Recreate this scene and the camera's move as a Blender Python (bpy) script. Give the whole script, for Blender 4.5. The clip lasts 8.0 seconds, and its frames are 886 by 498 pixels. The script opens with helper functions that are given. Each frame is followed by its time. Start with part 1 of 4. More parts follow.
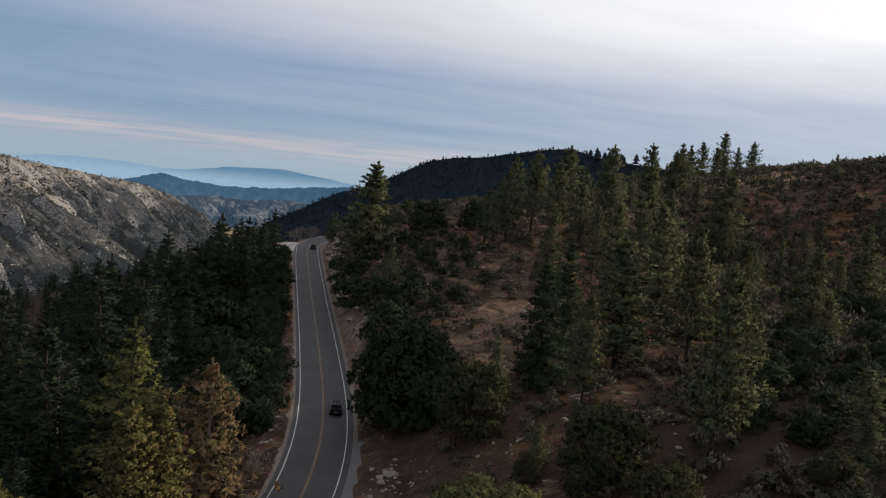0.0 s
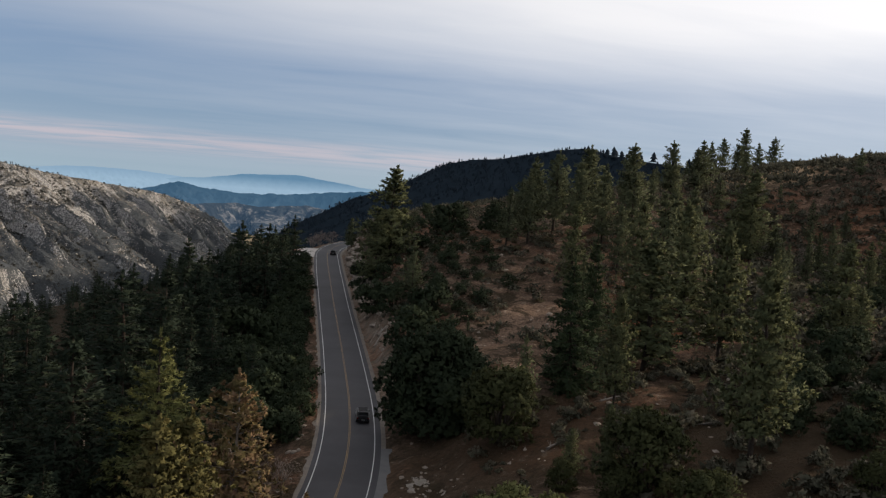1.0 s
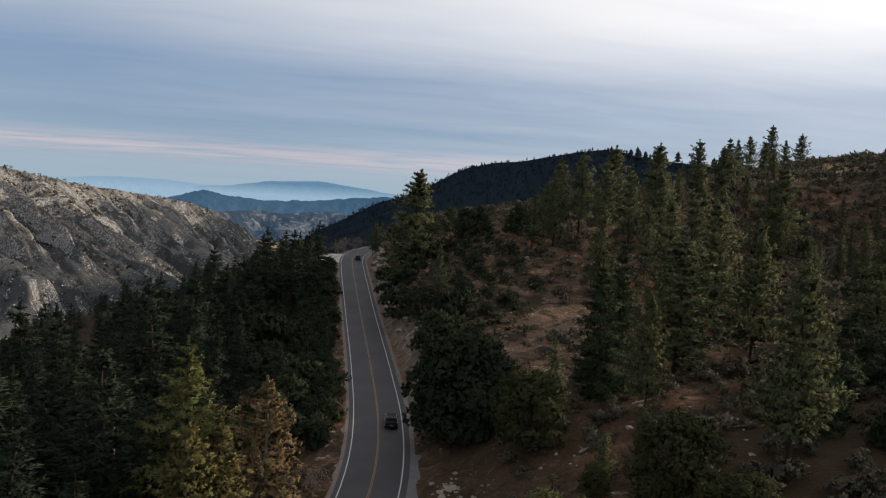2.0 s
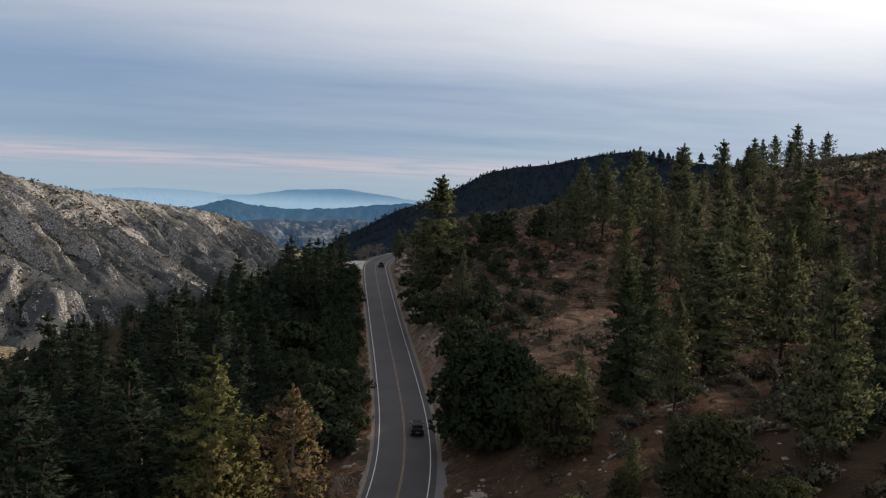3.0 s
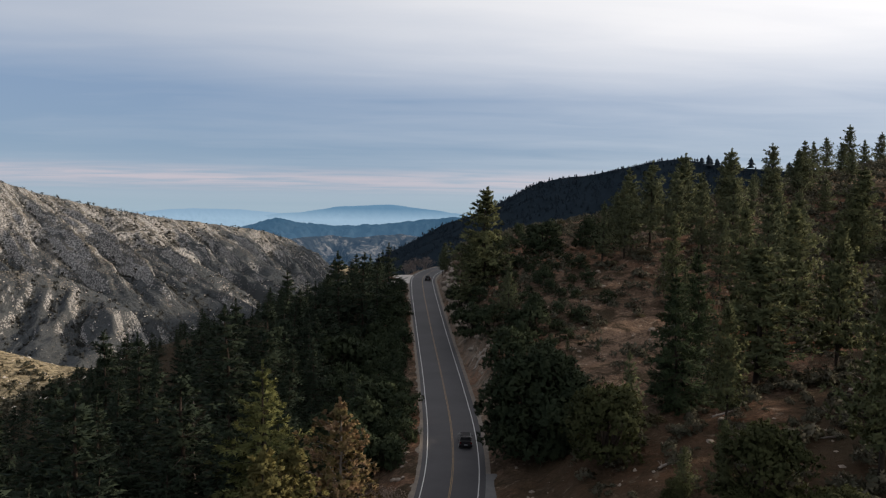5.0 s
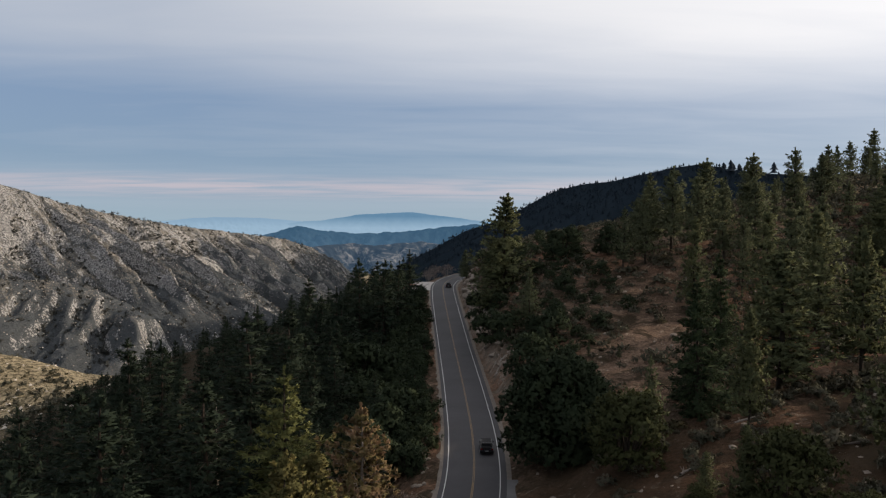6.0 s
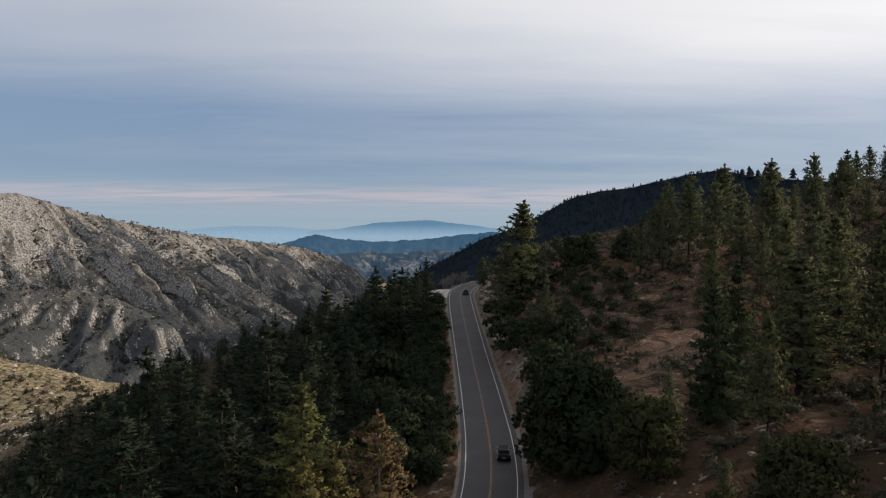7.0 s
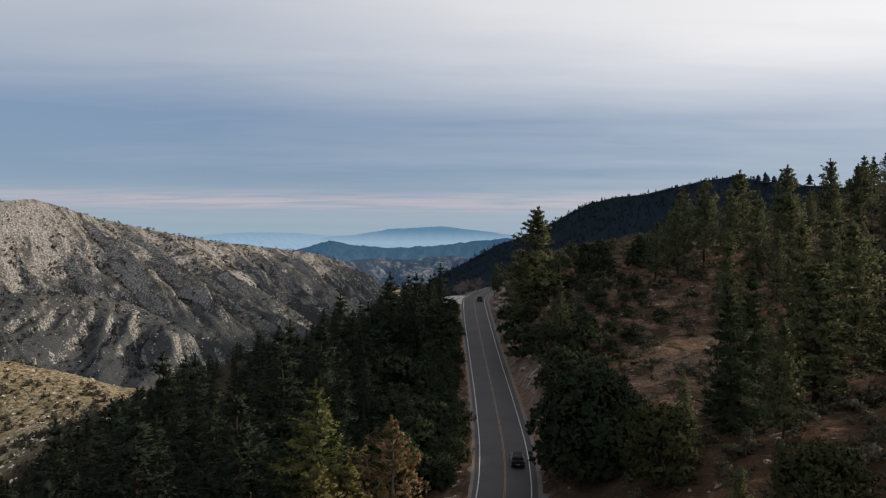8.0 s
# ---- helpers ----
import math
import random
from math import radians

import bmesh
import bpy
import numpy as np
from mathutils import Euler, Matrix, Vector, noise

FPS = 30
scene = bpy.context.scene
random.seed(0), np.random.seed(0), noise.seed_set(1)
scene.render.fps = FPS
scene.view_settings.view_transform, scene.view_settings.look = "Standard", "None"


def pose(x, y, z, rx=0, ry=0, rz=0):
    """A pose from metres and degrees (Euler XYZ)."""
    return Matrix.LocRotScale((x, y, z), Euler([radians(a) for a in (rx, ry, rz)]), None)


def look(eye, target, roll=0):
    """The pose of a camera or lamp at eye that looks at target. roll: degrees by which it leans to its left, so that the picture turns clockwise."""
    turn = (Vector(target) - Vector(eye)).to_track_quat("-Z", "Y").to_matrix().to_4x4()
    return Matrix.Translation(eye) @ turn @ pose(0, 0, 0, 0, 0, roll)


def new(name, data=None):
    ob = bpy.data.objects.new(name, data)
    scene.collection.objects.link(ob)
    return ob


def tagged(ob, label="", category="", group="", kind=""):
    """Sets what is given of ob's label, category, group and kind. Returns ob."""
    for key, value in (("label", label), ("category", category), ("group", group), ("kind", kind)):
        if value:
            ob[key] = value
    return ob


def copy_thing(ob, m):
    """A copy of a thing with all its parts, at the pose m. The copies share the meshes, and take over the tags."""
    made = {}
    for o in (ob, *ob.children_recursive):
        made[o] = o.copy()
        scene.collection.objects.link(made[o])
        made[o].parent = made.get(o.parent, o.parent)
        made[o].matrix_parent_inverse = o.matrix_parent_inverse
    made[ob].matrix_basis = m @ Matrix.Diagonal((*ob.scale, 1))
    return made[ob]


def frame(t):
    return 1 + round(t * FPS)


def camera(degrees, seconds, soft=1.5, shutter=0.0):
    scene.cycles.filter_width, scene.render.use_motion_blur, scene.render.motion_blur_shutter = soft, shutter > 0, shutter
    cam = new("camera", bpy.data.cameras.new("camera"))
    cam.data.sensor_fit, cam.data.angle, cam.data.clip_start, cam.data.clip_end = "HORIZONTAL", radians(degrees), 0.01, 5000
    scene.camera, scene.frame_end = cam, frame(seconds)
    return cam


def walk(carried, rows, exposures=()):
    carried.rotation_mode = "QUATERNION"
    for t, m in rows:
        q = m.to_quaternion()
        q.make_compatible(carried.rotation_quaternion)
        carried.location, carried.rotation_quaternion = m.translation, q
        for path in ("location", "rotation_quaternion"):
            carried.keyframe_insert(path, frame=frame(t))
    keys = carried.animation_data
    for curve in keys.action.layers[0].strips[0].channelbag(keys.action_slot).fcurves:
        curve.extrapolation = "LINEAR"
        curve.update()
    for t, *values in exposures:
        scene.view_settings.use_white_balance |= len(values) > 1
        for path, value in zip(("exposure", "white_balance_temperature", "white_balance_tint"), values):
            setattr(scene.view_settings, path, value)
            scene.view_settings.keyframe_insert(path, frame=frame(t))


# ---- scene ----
# Camera: a drone hovering over the hillside, panning to its left
cam = camera(54.4, 8.0, soft=1.25)
CAMERA_Z = 35.0
PATH = [
    (0, -0.095, -1.855, 0.718, -10.671, -3.625, -5.517),
    (0.5, -0.547, -0.903, 0.781, -10.195, -3.629, -4.966),
    (1, -0.888, -0.167, 0.714, -9.610, -3.542, -4.301),
    (1.5, -1.038, 0.310, 0.651, -8.845, -3.479, -3.766),
    (3, -1.102, 1.349, 0.580, -6.630, -3.096, -2.281),
    (3.5, -1.018, 1.422, 0.528, -5.811, -2.915, -1.776),
    (4, -0.902, 1.380, 0.462, -4.993, -2.725, -1.422),
    (4.5, -0.692, 1.350, 0.402, -4.252, -2.507, -1.084),
    (6, -0.444, 0.910, 0.186, -2.142, -1.806, -0.451),
    (6.5, -0.352, 0.836, 0.110, -1.563, -1.548, -0.308),
    (7, -0.297, 0.654, 0.070, -1.002, -1.292, -0.155),
    (7.5, -0.250, 0.521, 0.060, -0.462, -1.069, -0.176),
    (8, -0.259, 0.421, 0.100, -0.045, -0.882, -0.186),
]
walk(cam, [(t, pose(x, y, CAMERA_Z + z, 90 + p, r, w)) for t, x, y, z, w, p, r in PATH],
     exposures=[(0.0, 0.0), (1.5, 0.03), (4.5, 0.07), (6.0, 0.0), (8.0, -0.08)])

# ---- light: low sun on the right behind thin cloud, and the sky
SUN_AZ, SUN_EL = 84.0, 20.0
sun_way = Vector((math.sin(radians(SUN_AZ)) * math.cos(radians(SUN_EL)), math.cos(radians(SUN_AZ)) * math.cos(radians(SUN_EL)), math.sin(radians(SUN_EL))))
sun = new("sun", bpy.data.lights.new("sun", "SUN"))
sun.data.energy, sun.data.angle, sun.data.color = 4.3, radians(1.8), (1.0, 0.83, 0.64)
sun.matrix_world = look(sun_way * 100, (0, 0, 0))
scene.view_settings.exposure = 0.0


class Nodes:
    """Short hand for building node trees."""

    def __init__(self, tree):
        self.tree = tree
        tree.nodes.clear()

    def add(self, kind, *inputs, **settings):
        n = self.tree.nodes.new(kind)
        for k, v in settings.items():
            setattr(n, k, v)
        for i, v in enumerate(inputs):
            self.set(n, i, v)
        return n

    def set(self, n, key, v):
        if v is None:
            return
        if isinstance(v, bpy.types.NodeSocket):
            self.tree.links.new(v, n.inputs[key])
        else:
            n.inputs[key].default_value = v

    def math(self, op, a, b=None, c=None, clamp=False):
        return self.add("ShaderNodeMath", a, b, c, operation=op, use_clamp=clamp).outputs[0]

    def noise(self, vector, scale, detail=4.0, rough=0.55, distort=0.0):
        n = self.add("ShaderNodeTexNoise")
        self.set(n, "Vector", vector)
        n.inputs["Scale"].default_value, n.inputs["Detail"].default_value = scale, detail
        n.inputs["Roughness"].default_value, n.inputs["Distortion"].default_value = rough, distort
        return n.outputs[0]

    def ramp(self, fac, stops):
        n = self.add("ShaderNodeValToRGB", fac)
        els = n.color_ramp.elements
        while len(els) < len(stops):
            els.new(0.5)
        for e, (p, c) in zip(els, stops):
            e.position, e.color = p, (*c, 1) if len(c) == 3 else c
        return n.outputs[0]

    def mix(self, fac, a, b, blend="MIX"):
        n = self.add("ShaderNodeMix", data_type="RGBA", blend_type=blend)
        for k, v in ((0, fac), (6, a), (7, b)):
            if isinstance(v, tuple) and len(v) == 3:
                v = (*v, 1)
            self.set(n, k, v)
        return n.outputs[2]


def grey(v):
    return (v, v, v)


def make_world():
    w = bpy.data.worlds.new("sky")
    scene.world = w
    w.use_nodes = True
    k = Nodes(w.node_tree)
    sky = k.add("ShaderNodeTexSky", sky_type="NISHITA", sun_disc=False, sun_elevation=radians(SUN_EL), sun_rotation=radians(SUN_AZ), air_density=1.0, dust_density=1.5, altitude=1800)
    way = k.add("ShaderNodeTexCoord").outputs["Generated"]
    sep = k.add("ShaderNodeSeparateXYZ", way)
    x, y, z = sep.outputs
    up = k.math("ADD", k.math("MAXIMUM", z, 0.0), 0.055)
    # the cloud sheet, seen in perspective
    plane = k.add("ShaderNodeCombineXYZ", k.math("DIVIDE", x, up), k.math("DIVIDE", y, up), 0.0).outputs[0]
    stretched = k.add("ShaderNodeMapping", plane)
    stretched.inputs["Scale"].default_value = (0.22, 0.55, 1.0)
    stretched.inputs["Rotation"].default_value = (0, 0, radians(6))
    bands = k.noise(stretched.outputs[0], 0.55, 5.0, 0.5, 0.5)
    fine = k.noise(stretched.outputs[0], 4.0, 6.0, 0.55, 0.6)
    # brighter and thicker towards the veiled sun
    s = k.add("ShaderNodeVectorMath", way, tuple(sun_way), operation="DOT_PRODUCT").outputs["Value"]
    glow = k.math("MULTIPLY", k.math("MAXIMUM", k.math("ADD", s, 0.11), 0.0), 0.76)
    rise = k.ramp(z, [(0.0, grey(0.20)), (0.06, grey(0.12)), (0.13, grey(0.08)), (0.20, grey(0.42)), (0.30, grey(0.64)), (0.42, grey(0.62)), (0.7, grey(0.56)), (1.0, grey(0.50))])
    cover = k.math("ADD", k.math("ADD", k.math("MULTIPLY", bands, 0.55), k.math("MULTIPLY", fine, 0.16)), rise)
    cover = k.math("ADD", cover, k.math("MULTIPLY", glow, 0.35))
    amount = k.ramp(cover, [(0.46, grey(0.0)), (0.70, grey(0.45)), (1.0, grey(1.0))])
    amount = k.math("MULTIPLY", amount, k.ramp(z, [(0.0, grey(0.05)), (0.05, grey(0.55)), (0.14, grey(1.0))]))
    cloud = k.mix(k.math("MULTIPLY", glow, 1.15, clamp=True), (0.60, 0.62, 0.67), (1.19, 1.16, 1.16))
    low = k.ramp(z, [(0.0, (0.30, 0.44, 0.58)), (0.03, (0.285, 0.38, 0.53)), (0.07, (0.225, 0.325, 0.48)), (0.13, (0.23, 0.325, 0.49)), (0.4, (0.31, 0.41, 0.58)), (0.8, (0.13, 0.21, 0.38))])
    blue = k.mix(0.8, k.mix(1.0, sky.outputs[0], (0.10, 0.10, 0.10), "MULTIPLY"), low)
    # thin pink streaks low over the horizon
    streak_at = k.math("SUBTRACT", 1.0, k.math("ABSOLUTE", k.math("MULTIPLY", k.math("SUBTRACT", z, 0.038), 62.0)), clamp=True)
    streak = k.math("MULTIPLY", streak_at, k.ramp(fine, [(0.34, grey(0.1)), (0.60, grey(0.85))]))
    blue = k.mix(streak, blue, (0.56, 0.50, 0.55))
    colour = k.mix(amount, blue, cloud)
    bg = k.add("ShaderNodeBackground", colour, 1.0)
    k.tree.links.new(bg.outputs[0], k.add("ShaderNodeOutputWorld").inputs[0])


make_world()


# ---- materials
def material(name, build, rough=0.9, bump=None, metallic=0.0, specular=0.3):
    """build(k, at, rnd) returns a colour socket; bump(k, at) a height socket with its strength and distance."""
    m = bpy.data.materials.new(name)
    m.use_nodes = True
    k = Nodes(m.node_tree)
    at = k.add("ShaderNodeTexCoord").outputs["Object"]
    rnd = k.add("ShaderNodeObjectInfo").outputs["Random"]
    b = k.add("ShaderNodeBsdfPrincipled")
    k.set(b, "Base Color", build(k, at, rnd))
    k.set(b, "Roughness", rough)
    k.set(b, "Metallic", metallic)
    k.set(b, "Specular IOR Level", specular)
    if bump:
        h, strength, far = bump(k, at)
        k.set(b, "Normal", k.add("ShaderNodeBump", strength, far).outputs[0])
        k.set(b.inputs["Normal"].links[0].from_node, "Height", h)
    k.tree.links.new(b.outputs[0], k.add("ShaderNodeOutputMaterial").inputs[0])
    return m


def foliage(name, dark, light, tip=None, warm=None):
    def build(k, at, rnd):
        island = k.add("ShaderNodeNewGeometry").outputs["Random Per Island"]
        c = k.mix(k.math("MULTIPLY_ADD", island, 0.4, 0.25), dark, light)
        patch = k.noise(at, 0.7, 3.0)
        c = k.mix(k.ramp(patch, [(0.42, grey(0.0)), (0.66, grey(0.75))]), c, tip or light)
        c = k.mix(k.math("MULTIPLY", rnd, 0.4), c, dark)
        if warm:
            c = k.mix(k.ramp(rnd, [(0.3, grey(0.0)), (1.0, grey(0.6))]), c, warm)
        return c
    m = material(name, build, 0.8, specular=0.06)
    # thin leaves let some light through
    t = m.node_tree
    out, b = t.nodes["Material Output"], t.nodes["Principled BSDF"]
    thin, both = t.nodes.new("ShaderNodeBsdfTranslucent"), t.nodes.new("ShaderNodeMixShader")
    both.inputs[0].default_value = 0.28
    t.links.new(b.inputs["Base Color"].links[0].from_socket, thin.inputs[0])
    t.links.new(b.outputs[0], both.inputs[1])
    t.links.new(thin.outputs[0], both.inputs[2])
    t.links.new(both.outputs[0], out.inputs[0])
    return m


def soil_colour(k, at, rnd):
    big = k.noise(at, 0.035, 4.0, 0.6, 0.6)
    mid = k.noise(at, 0.30, 7.0, 0.68, 0.5)
    small = k.noise(at, 2.0, 6.0, 0.72)
    c = k.mix(k.ramp(mid, [(0.35, grey(0.0)), (0.66, grey(1.0))]), (0.050, 0.035, 0.025), (0.170, 0.110, 0.076))
    c = k.mix(k.ramp(big, [(0.47, grey(0.0)), (0.70, grey(0.8))]), c, (0.200, 0.092, 0.050))
    # the red clearing among the pines and the paler one above the oak
    worn = k.math("MULTIPLY", k.noise(at, 0.22, 6.0, 0.7, 0.5), 0.9)
    for centre, size, colour in (((64.0, 138.0, 16.0), 0.036, (0.30, 0.120, 0.060)), ((40.0, 146.0, 14.0), 0.030, (0.185, 0.124, 0.088))):
        gap = k.math("ADD", k.math("MULTIPLY", k.add("ShaderNodeVectorMath", at, centre, operation="DISTANCE").outputs["Value"], size), worn)
        c = k.mix(k.ramp(gap, [(0.64, grey(0.9)), (1.0, grey(0.0))]), c, colour)
    pale = k.ramp(k.noise(at, 0.45, 9.0, 0.76, 0.8), [(0.56, grey(0.0)), (0.63, grey(0.9))])
    c = k.mix(pale, c, (0.32, 0.25, 0.19))
    litter = k.ramp(k.noise(at, 0.16, 9.0, 0.74, 1.0), [(0.48, grey(0.0)), (0.58, grey(0.9))])
    c = k.mix(litter, c, (0.030, 0.024, 0.014))
    c = k.mix(k.ramp(small, [(0.34, grey(0.75)), (0.60, grey(0.0))]), c, (0.022, 0.015, 0.010))
    # decomposed granite bared by the road cutting
    px, py, _ = k.add("ShaderNodeSeparateXYZ", at).outputs
    cut = k.math("MULTIPLY", k.math("SUBTRACT", 1.0, k.math("ABSOLUTE", k.math("MULTIPLY", k.math("SUBTRACT", px, 16.6), 0.28)), clamp=True), k.ramp(k.math("MULTIPLY", py, 0.004), [(0.46, grey(0.0)), (0.54, grey(1.0))]))
    cut = k.math("MULTIPLY", cut, k.ramp(k.noise(at, 0.35, 7.0, 0.7, 0.6), [(0.36, grey(0.05)), (0.62, grey(0.75))]))
    c = k.mix(cut, c, k.mix(k.noise(at, 1.1, 6.0, 0.75), (0.075, 0.060, 0.048), (0.34, 0.29, 0.235)))
    # dry grass on the bare hilltop under the pines, sunlight painted into its tan
    from_top = k.add("ShaderNodeVectorMath", k.add("ShaderNodeVectorMath", at, (1.0, 0.8, 0.0), operation="MULTIPLY").outputs[0], (163.0, 227.0, 0.0), operation="DISTANCE").outputs["Value"]
    crest = k.math("ADD", k.math("MULTIPLY", from_top, 0.022), k.math("MULTIPLY", k.noise(at, 0.12, 5.0, 0.7), 0.9))
    c = k.mix(k.ramp(crest, [(0.72, grey(0.9)), (1.0, grey(0.0))]), c, (0.30, 0.21, 0.13))
    # dry grass and bleached granite sand on the spur across the valley
    x = k.add("ShaderNodeSeparateXYZ", at).outputs[0]
    tan = k.mix(k.ramp(k.noise(at, 0.45, 8.0, 0.8), [(0.44, grey(0.0)), (0.58, grey(1.0))]), (0.075, 0.062, 0.038), (0.33, 0.27, 0.175))
    shade_duff = k.mix(k.noise(at, 0.8, 6.0, 0.7), (0.016, 0.012, 0.008), (0.050, 0.036, 0.022))
    # shade under the oak scrub, put into the soil as leaf-litter brown
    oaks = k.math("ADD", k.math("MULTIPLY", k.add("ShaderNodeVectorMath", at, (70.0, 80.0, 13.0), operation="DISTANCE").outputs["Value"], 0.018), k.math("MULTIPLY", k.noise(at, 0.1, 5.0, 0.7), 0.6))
    # a second patch of the same dark brown above the road
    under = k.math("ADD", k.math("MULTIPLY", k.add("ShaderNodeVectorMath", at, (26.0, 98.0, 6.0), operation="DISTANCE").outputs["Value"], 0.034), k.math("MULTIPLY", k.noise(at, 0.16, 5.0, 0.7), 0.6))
    c = k.mix(k.ramp(under, [(0.70, grey(0.7)), (1.0, grey(0.0))]), c, shade_duff)
    c = k.mix(k.ramp(oaks, [(0.82, grey(0.9)), (0.98, grey(0.0))]), c, shade_duff)
    # the same dark brown over the ground of the wood on the left
    c = k.mix(k.math("MULTIPLY", k.math("SUBTRACT", -3.0, x), 0.12, clamp=True), c, shade_duff)
    return k.mix(k.math("MULTIPLY", k.math("SUBTRACT", -110.0, x), 0.03, clamp=True), c, tan)


def soil_bump(k, at):
    return k.math("ADD", k.noise(at, 1.4, 6.0, 0.7), k.noise(at, 0.25, 4.0)), 0.9, 0.5


def granite_colour(k, at, rnd):
    """Granite ribs and ledges breaking through tan slopes dotted with dark scrub."""
    # drainage lines run down the slope
    fall = k.add("ShaderNodeVectorMath", at, (0.723, -0.691, 0.0), operation="DOT_PRODUCT").outputs["Value"]
    along = k.add("ShaderNodeVectorMath", at, (0.691, 0.723, 0.0), operation="DOT_PRODUCT").outputs["Value"]
    drawn = k.add("ShaderNodeCombineXYZ", k.math("MULTIPLY", fall, 0.30), along, 0.0).outputs[0]
    patch = k.noise(drawn, 0.024, 5.0, 0.6, 0.8)
    coarse = k.noise(drawn, 0.06, 5.0, 0.62, 0.5)
    mid = k.noise(at, 0.13, 5.0, 0.65, 0.4)
    fine = k.noise(at, 0.42, 4.0, 0.65)
    normal = k.add("ShaderNodeSeparateXYZ", k.add("ShaderNodeNewGeometry").outputs["Normal"])
    steep = k.ramp(normal.outputs[2], [(0.55, grey(0.16)), (0.86, grey(0.0))])
    z = k.add("ShaderNodeSeparateXYZ", at).outputs[2]
    low = k.math("MULTIPLY", k.math("SUBTRACT", -5.0, z), 0.012, clamp=True)
    tan = k.mix(k.ramp(mid, [(0.35, grey(0.0)), (0.65, grey(1.0))]), (0.118, 0.109, 0.095), (0.215, 0.193, 0.163))
    # the dark scrub colour spreads in patches and towards the valley floor
    cover = k.math("ADD", k.math("MULTIPLY", fine, 0.55), k.math("MULTIPLY", k.math("SUBTRACT", 1.0, patch), 0.45))
    cover = k.math("ADD", cover, k.math("MULTIPLY", low, 0.10))
    # the blue-grey of scrub and dark rock has aerial haze put into it
    tan = k.mix(k.ramp(cover, [(0.49, grey(0.0)), (0.53, grey(0.95))]), tan, (0.060, 0.067, 0.073))
    rock = k.mix(k.ramp(fine, [(0.45, grey(0.0)), (0.56, grey(1.0))]), (0.085, 0.087, 0.090), k.mix(mid, (0.28, 0.27, 0.257), (0.54, 0.525, 0.51)))
    bare = k.math("ADD", k.math("ADD", k.math("MULTIPLY", coarse, 0.38), k.math("MULTIPLY", patch, 0.28)), k.math("MULTIPLY", fine, 0.34))
    bare = k.math("SUBTRACT", k.math("ADD", bare, steep), k.math("MULTIPLY", low, 0.13))
    return k.mix(k.ramp(bare, [(0.53, grey(0.0)), (0.57, grey(0.95))]), tan, rock)


def granite_bump(k, at):
    return k.math("ADD", k.noise(at, 0.05, 8.0, 0.7), k.math("MULTIPLY", k.noise(at, 0.25, 5.0, 0.7), 0.6)), 1.0, 7.0


def asphalt_colour(k, at, rnd):
    wear = k.noise(at, 0.12, 5.0, 0.6, 0.3)
    grain = k.noise(at, 9.0, 3.0, 0.7)
    c = k.mix(k.ramp(wear, [(0.35, grey(0.0)), (0.68, grey(1.0))]), (0.026, 0.025, 0.028), (0.041, 0.039, 0.043))
    return k.mix(k.math("MULTIPLY", grain, 0.35), c, (0.028, 0.027, 0.028))


def plain(dark, light, scale=3.0):
    return lambda k, at, rnd: k.mix(k.noise(at, scale, 6.0, 0.65), dark, light)


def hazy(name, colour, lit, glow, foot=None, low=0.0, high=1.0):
    """A far range with its bright haze painted as glow, thicker towards its foot."""
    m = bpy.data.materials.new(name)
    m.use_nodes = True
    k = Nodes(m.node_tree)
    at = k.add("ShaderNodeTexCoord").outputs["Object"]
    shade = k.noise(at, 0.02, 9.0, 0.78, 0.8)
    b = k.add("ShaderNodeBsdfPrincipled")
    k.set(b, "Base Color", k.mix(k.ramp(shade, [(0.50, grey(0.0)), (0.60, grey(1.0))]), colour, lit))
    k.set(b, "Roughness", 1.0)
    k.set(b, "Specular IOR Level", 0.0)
    haze_glow = (*glow, 1)
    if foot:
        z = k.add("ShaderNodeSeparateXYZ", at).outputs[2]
        haze_glow = k.mix(k.add("ShaderNodeMapRange", z, low, high, 0.0, 1.0).outputs[0], foot, glow)
    k.set(b, "Emission Color", haze_glow)
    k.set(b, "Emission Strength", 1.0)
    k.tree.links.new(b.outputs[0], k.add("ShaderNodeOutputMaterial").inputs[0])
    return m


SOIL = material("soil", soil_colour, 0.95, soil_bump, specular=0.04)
GRANITE = material("granite_and_scrub", granite_colour, 0.9, granite_bump, specular=0.08)
ASPHALT = material("asphalt", asphalt_colour, 0.8, lambda k, at: (k.noise(at, 14.0, 3.0), 0.3, 0.02))
APRON = material("old_asphalt", plain((0.06, 0.06, 0.063), (0.12, 0.115, 0.112), 0.8), 0.9, lambda k, at: (k.noise(at, 10.0, 3.0), 0.3, 0.02))
GRAVEL = material("gravel", plain((0.050, 0.041, 0.034), (0.20, 0.168, 0.14), 1.1), 0.95, lambda k, at: (k.noise(at, 4.0, 5.0), 0.8, 0.15))
ROCK = material("rock", plain((0.08, 0.062, 0.05), (0.33, 0.275, 0.225), 1.6), 0.9, lambda k, at: (k.noise(at, 2.5, 6.0, 0.7), 0.8, 0.2))
LEDGE = material("pale_ledge", plain((0.06, 0.05, 0.042), (0.34, 0.30, 0.255), 1.6), 0.9, lambda k, at: (k.noise(at, 3.0, 6.0, 0.7), 0.9, 0.2))
# pale gravel of the pullout, with its sunlit brightness in the colour
SUNLIT_PALE_GRAVEL = material("sunlit_pale_gravel", plain((0.22, 0.20, 0.18), (0.42, 0.39, 0.36), 0.9), 0.95, lambda k, at: (k.noise(at, 4.0, 5.0), 0.8, 0.15))
PALE_ROCK = material("pale_granite", plain((0.30, 0.25, 0.20), (0.66, 0.61, 0.54), 0.3), 0.9)
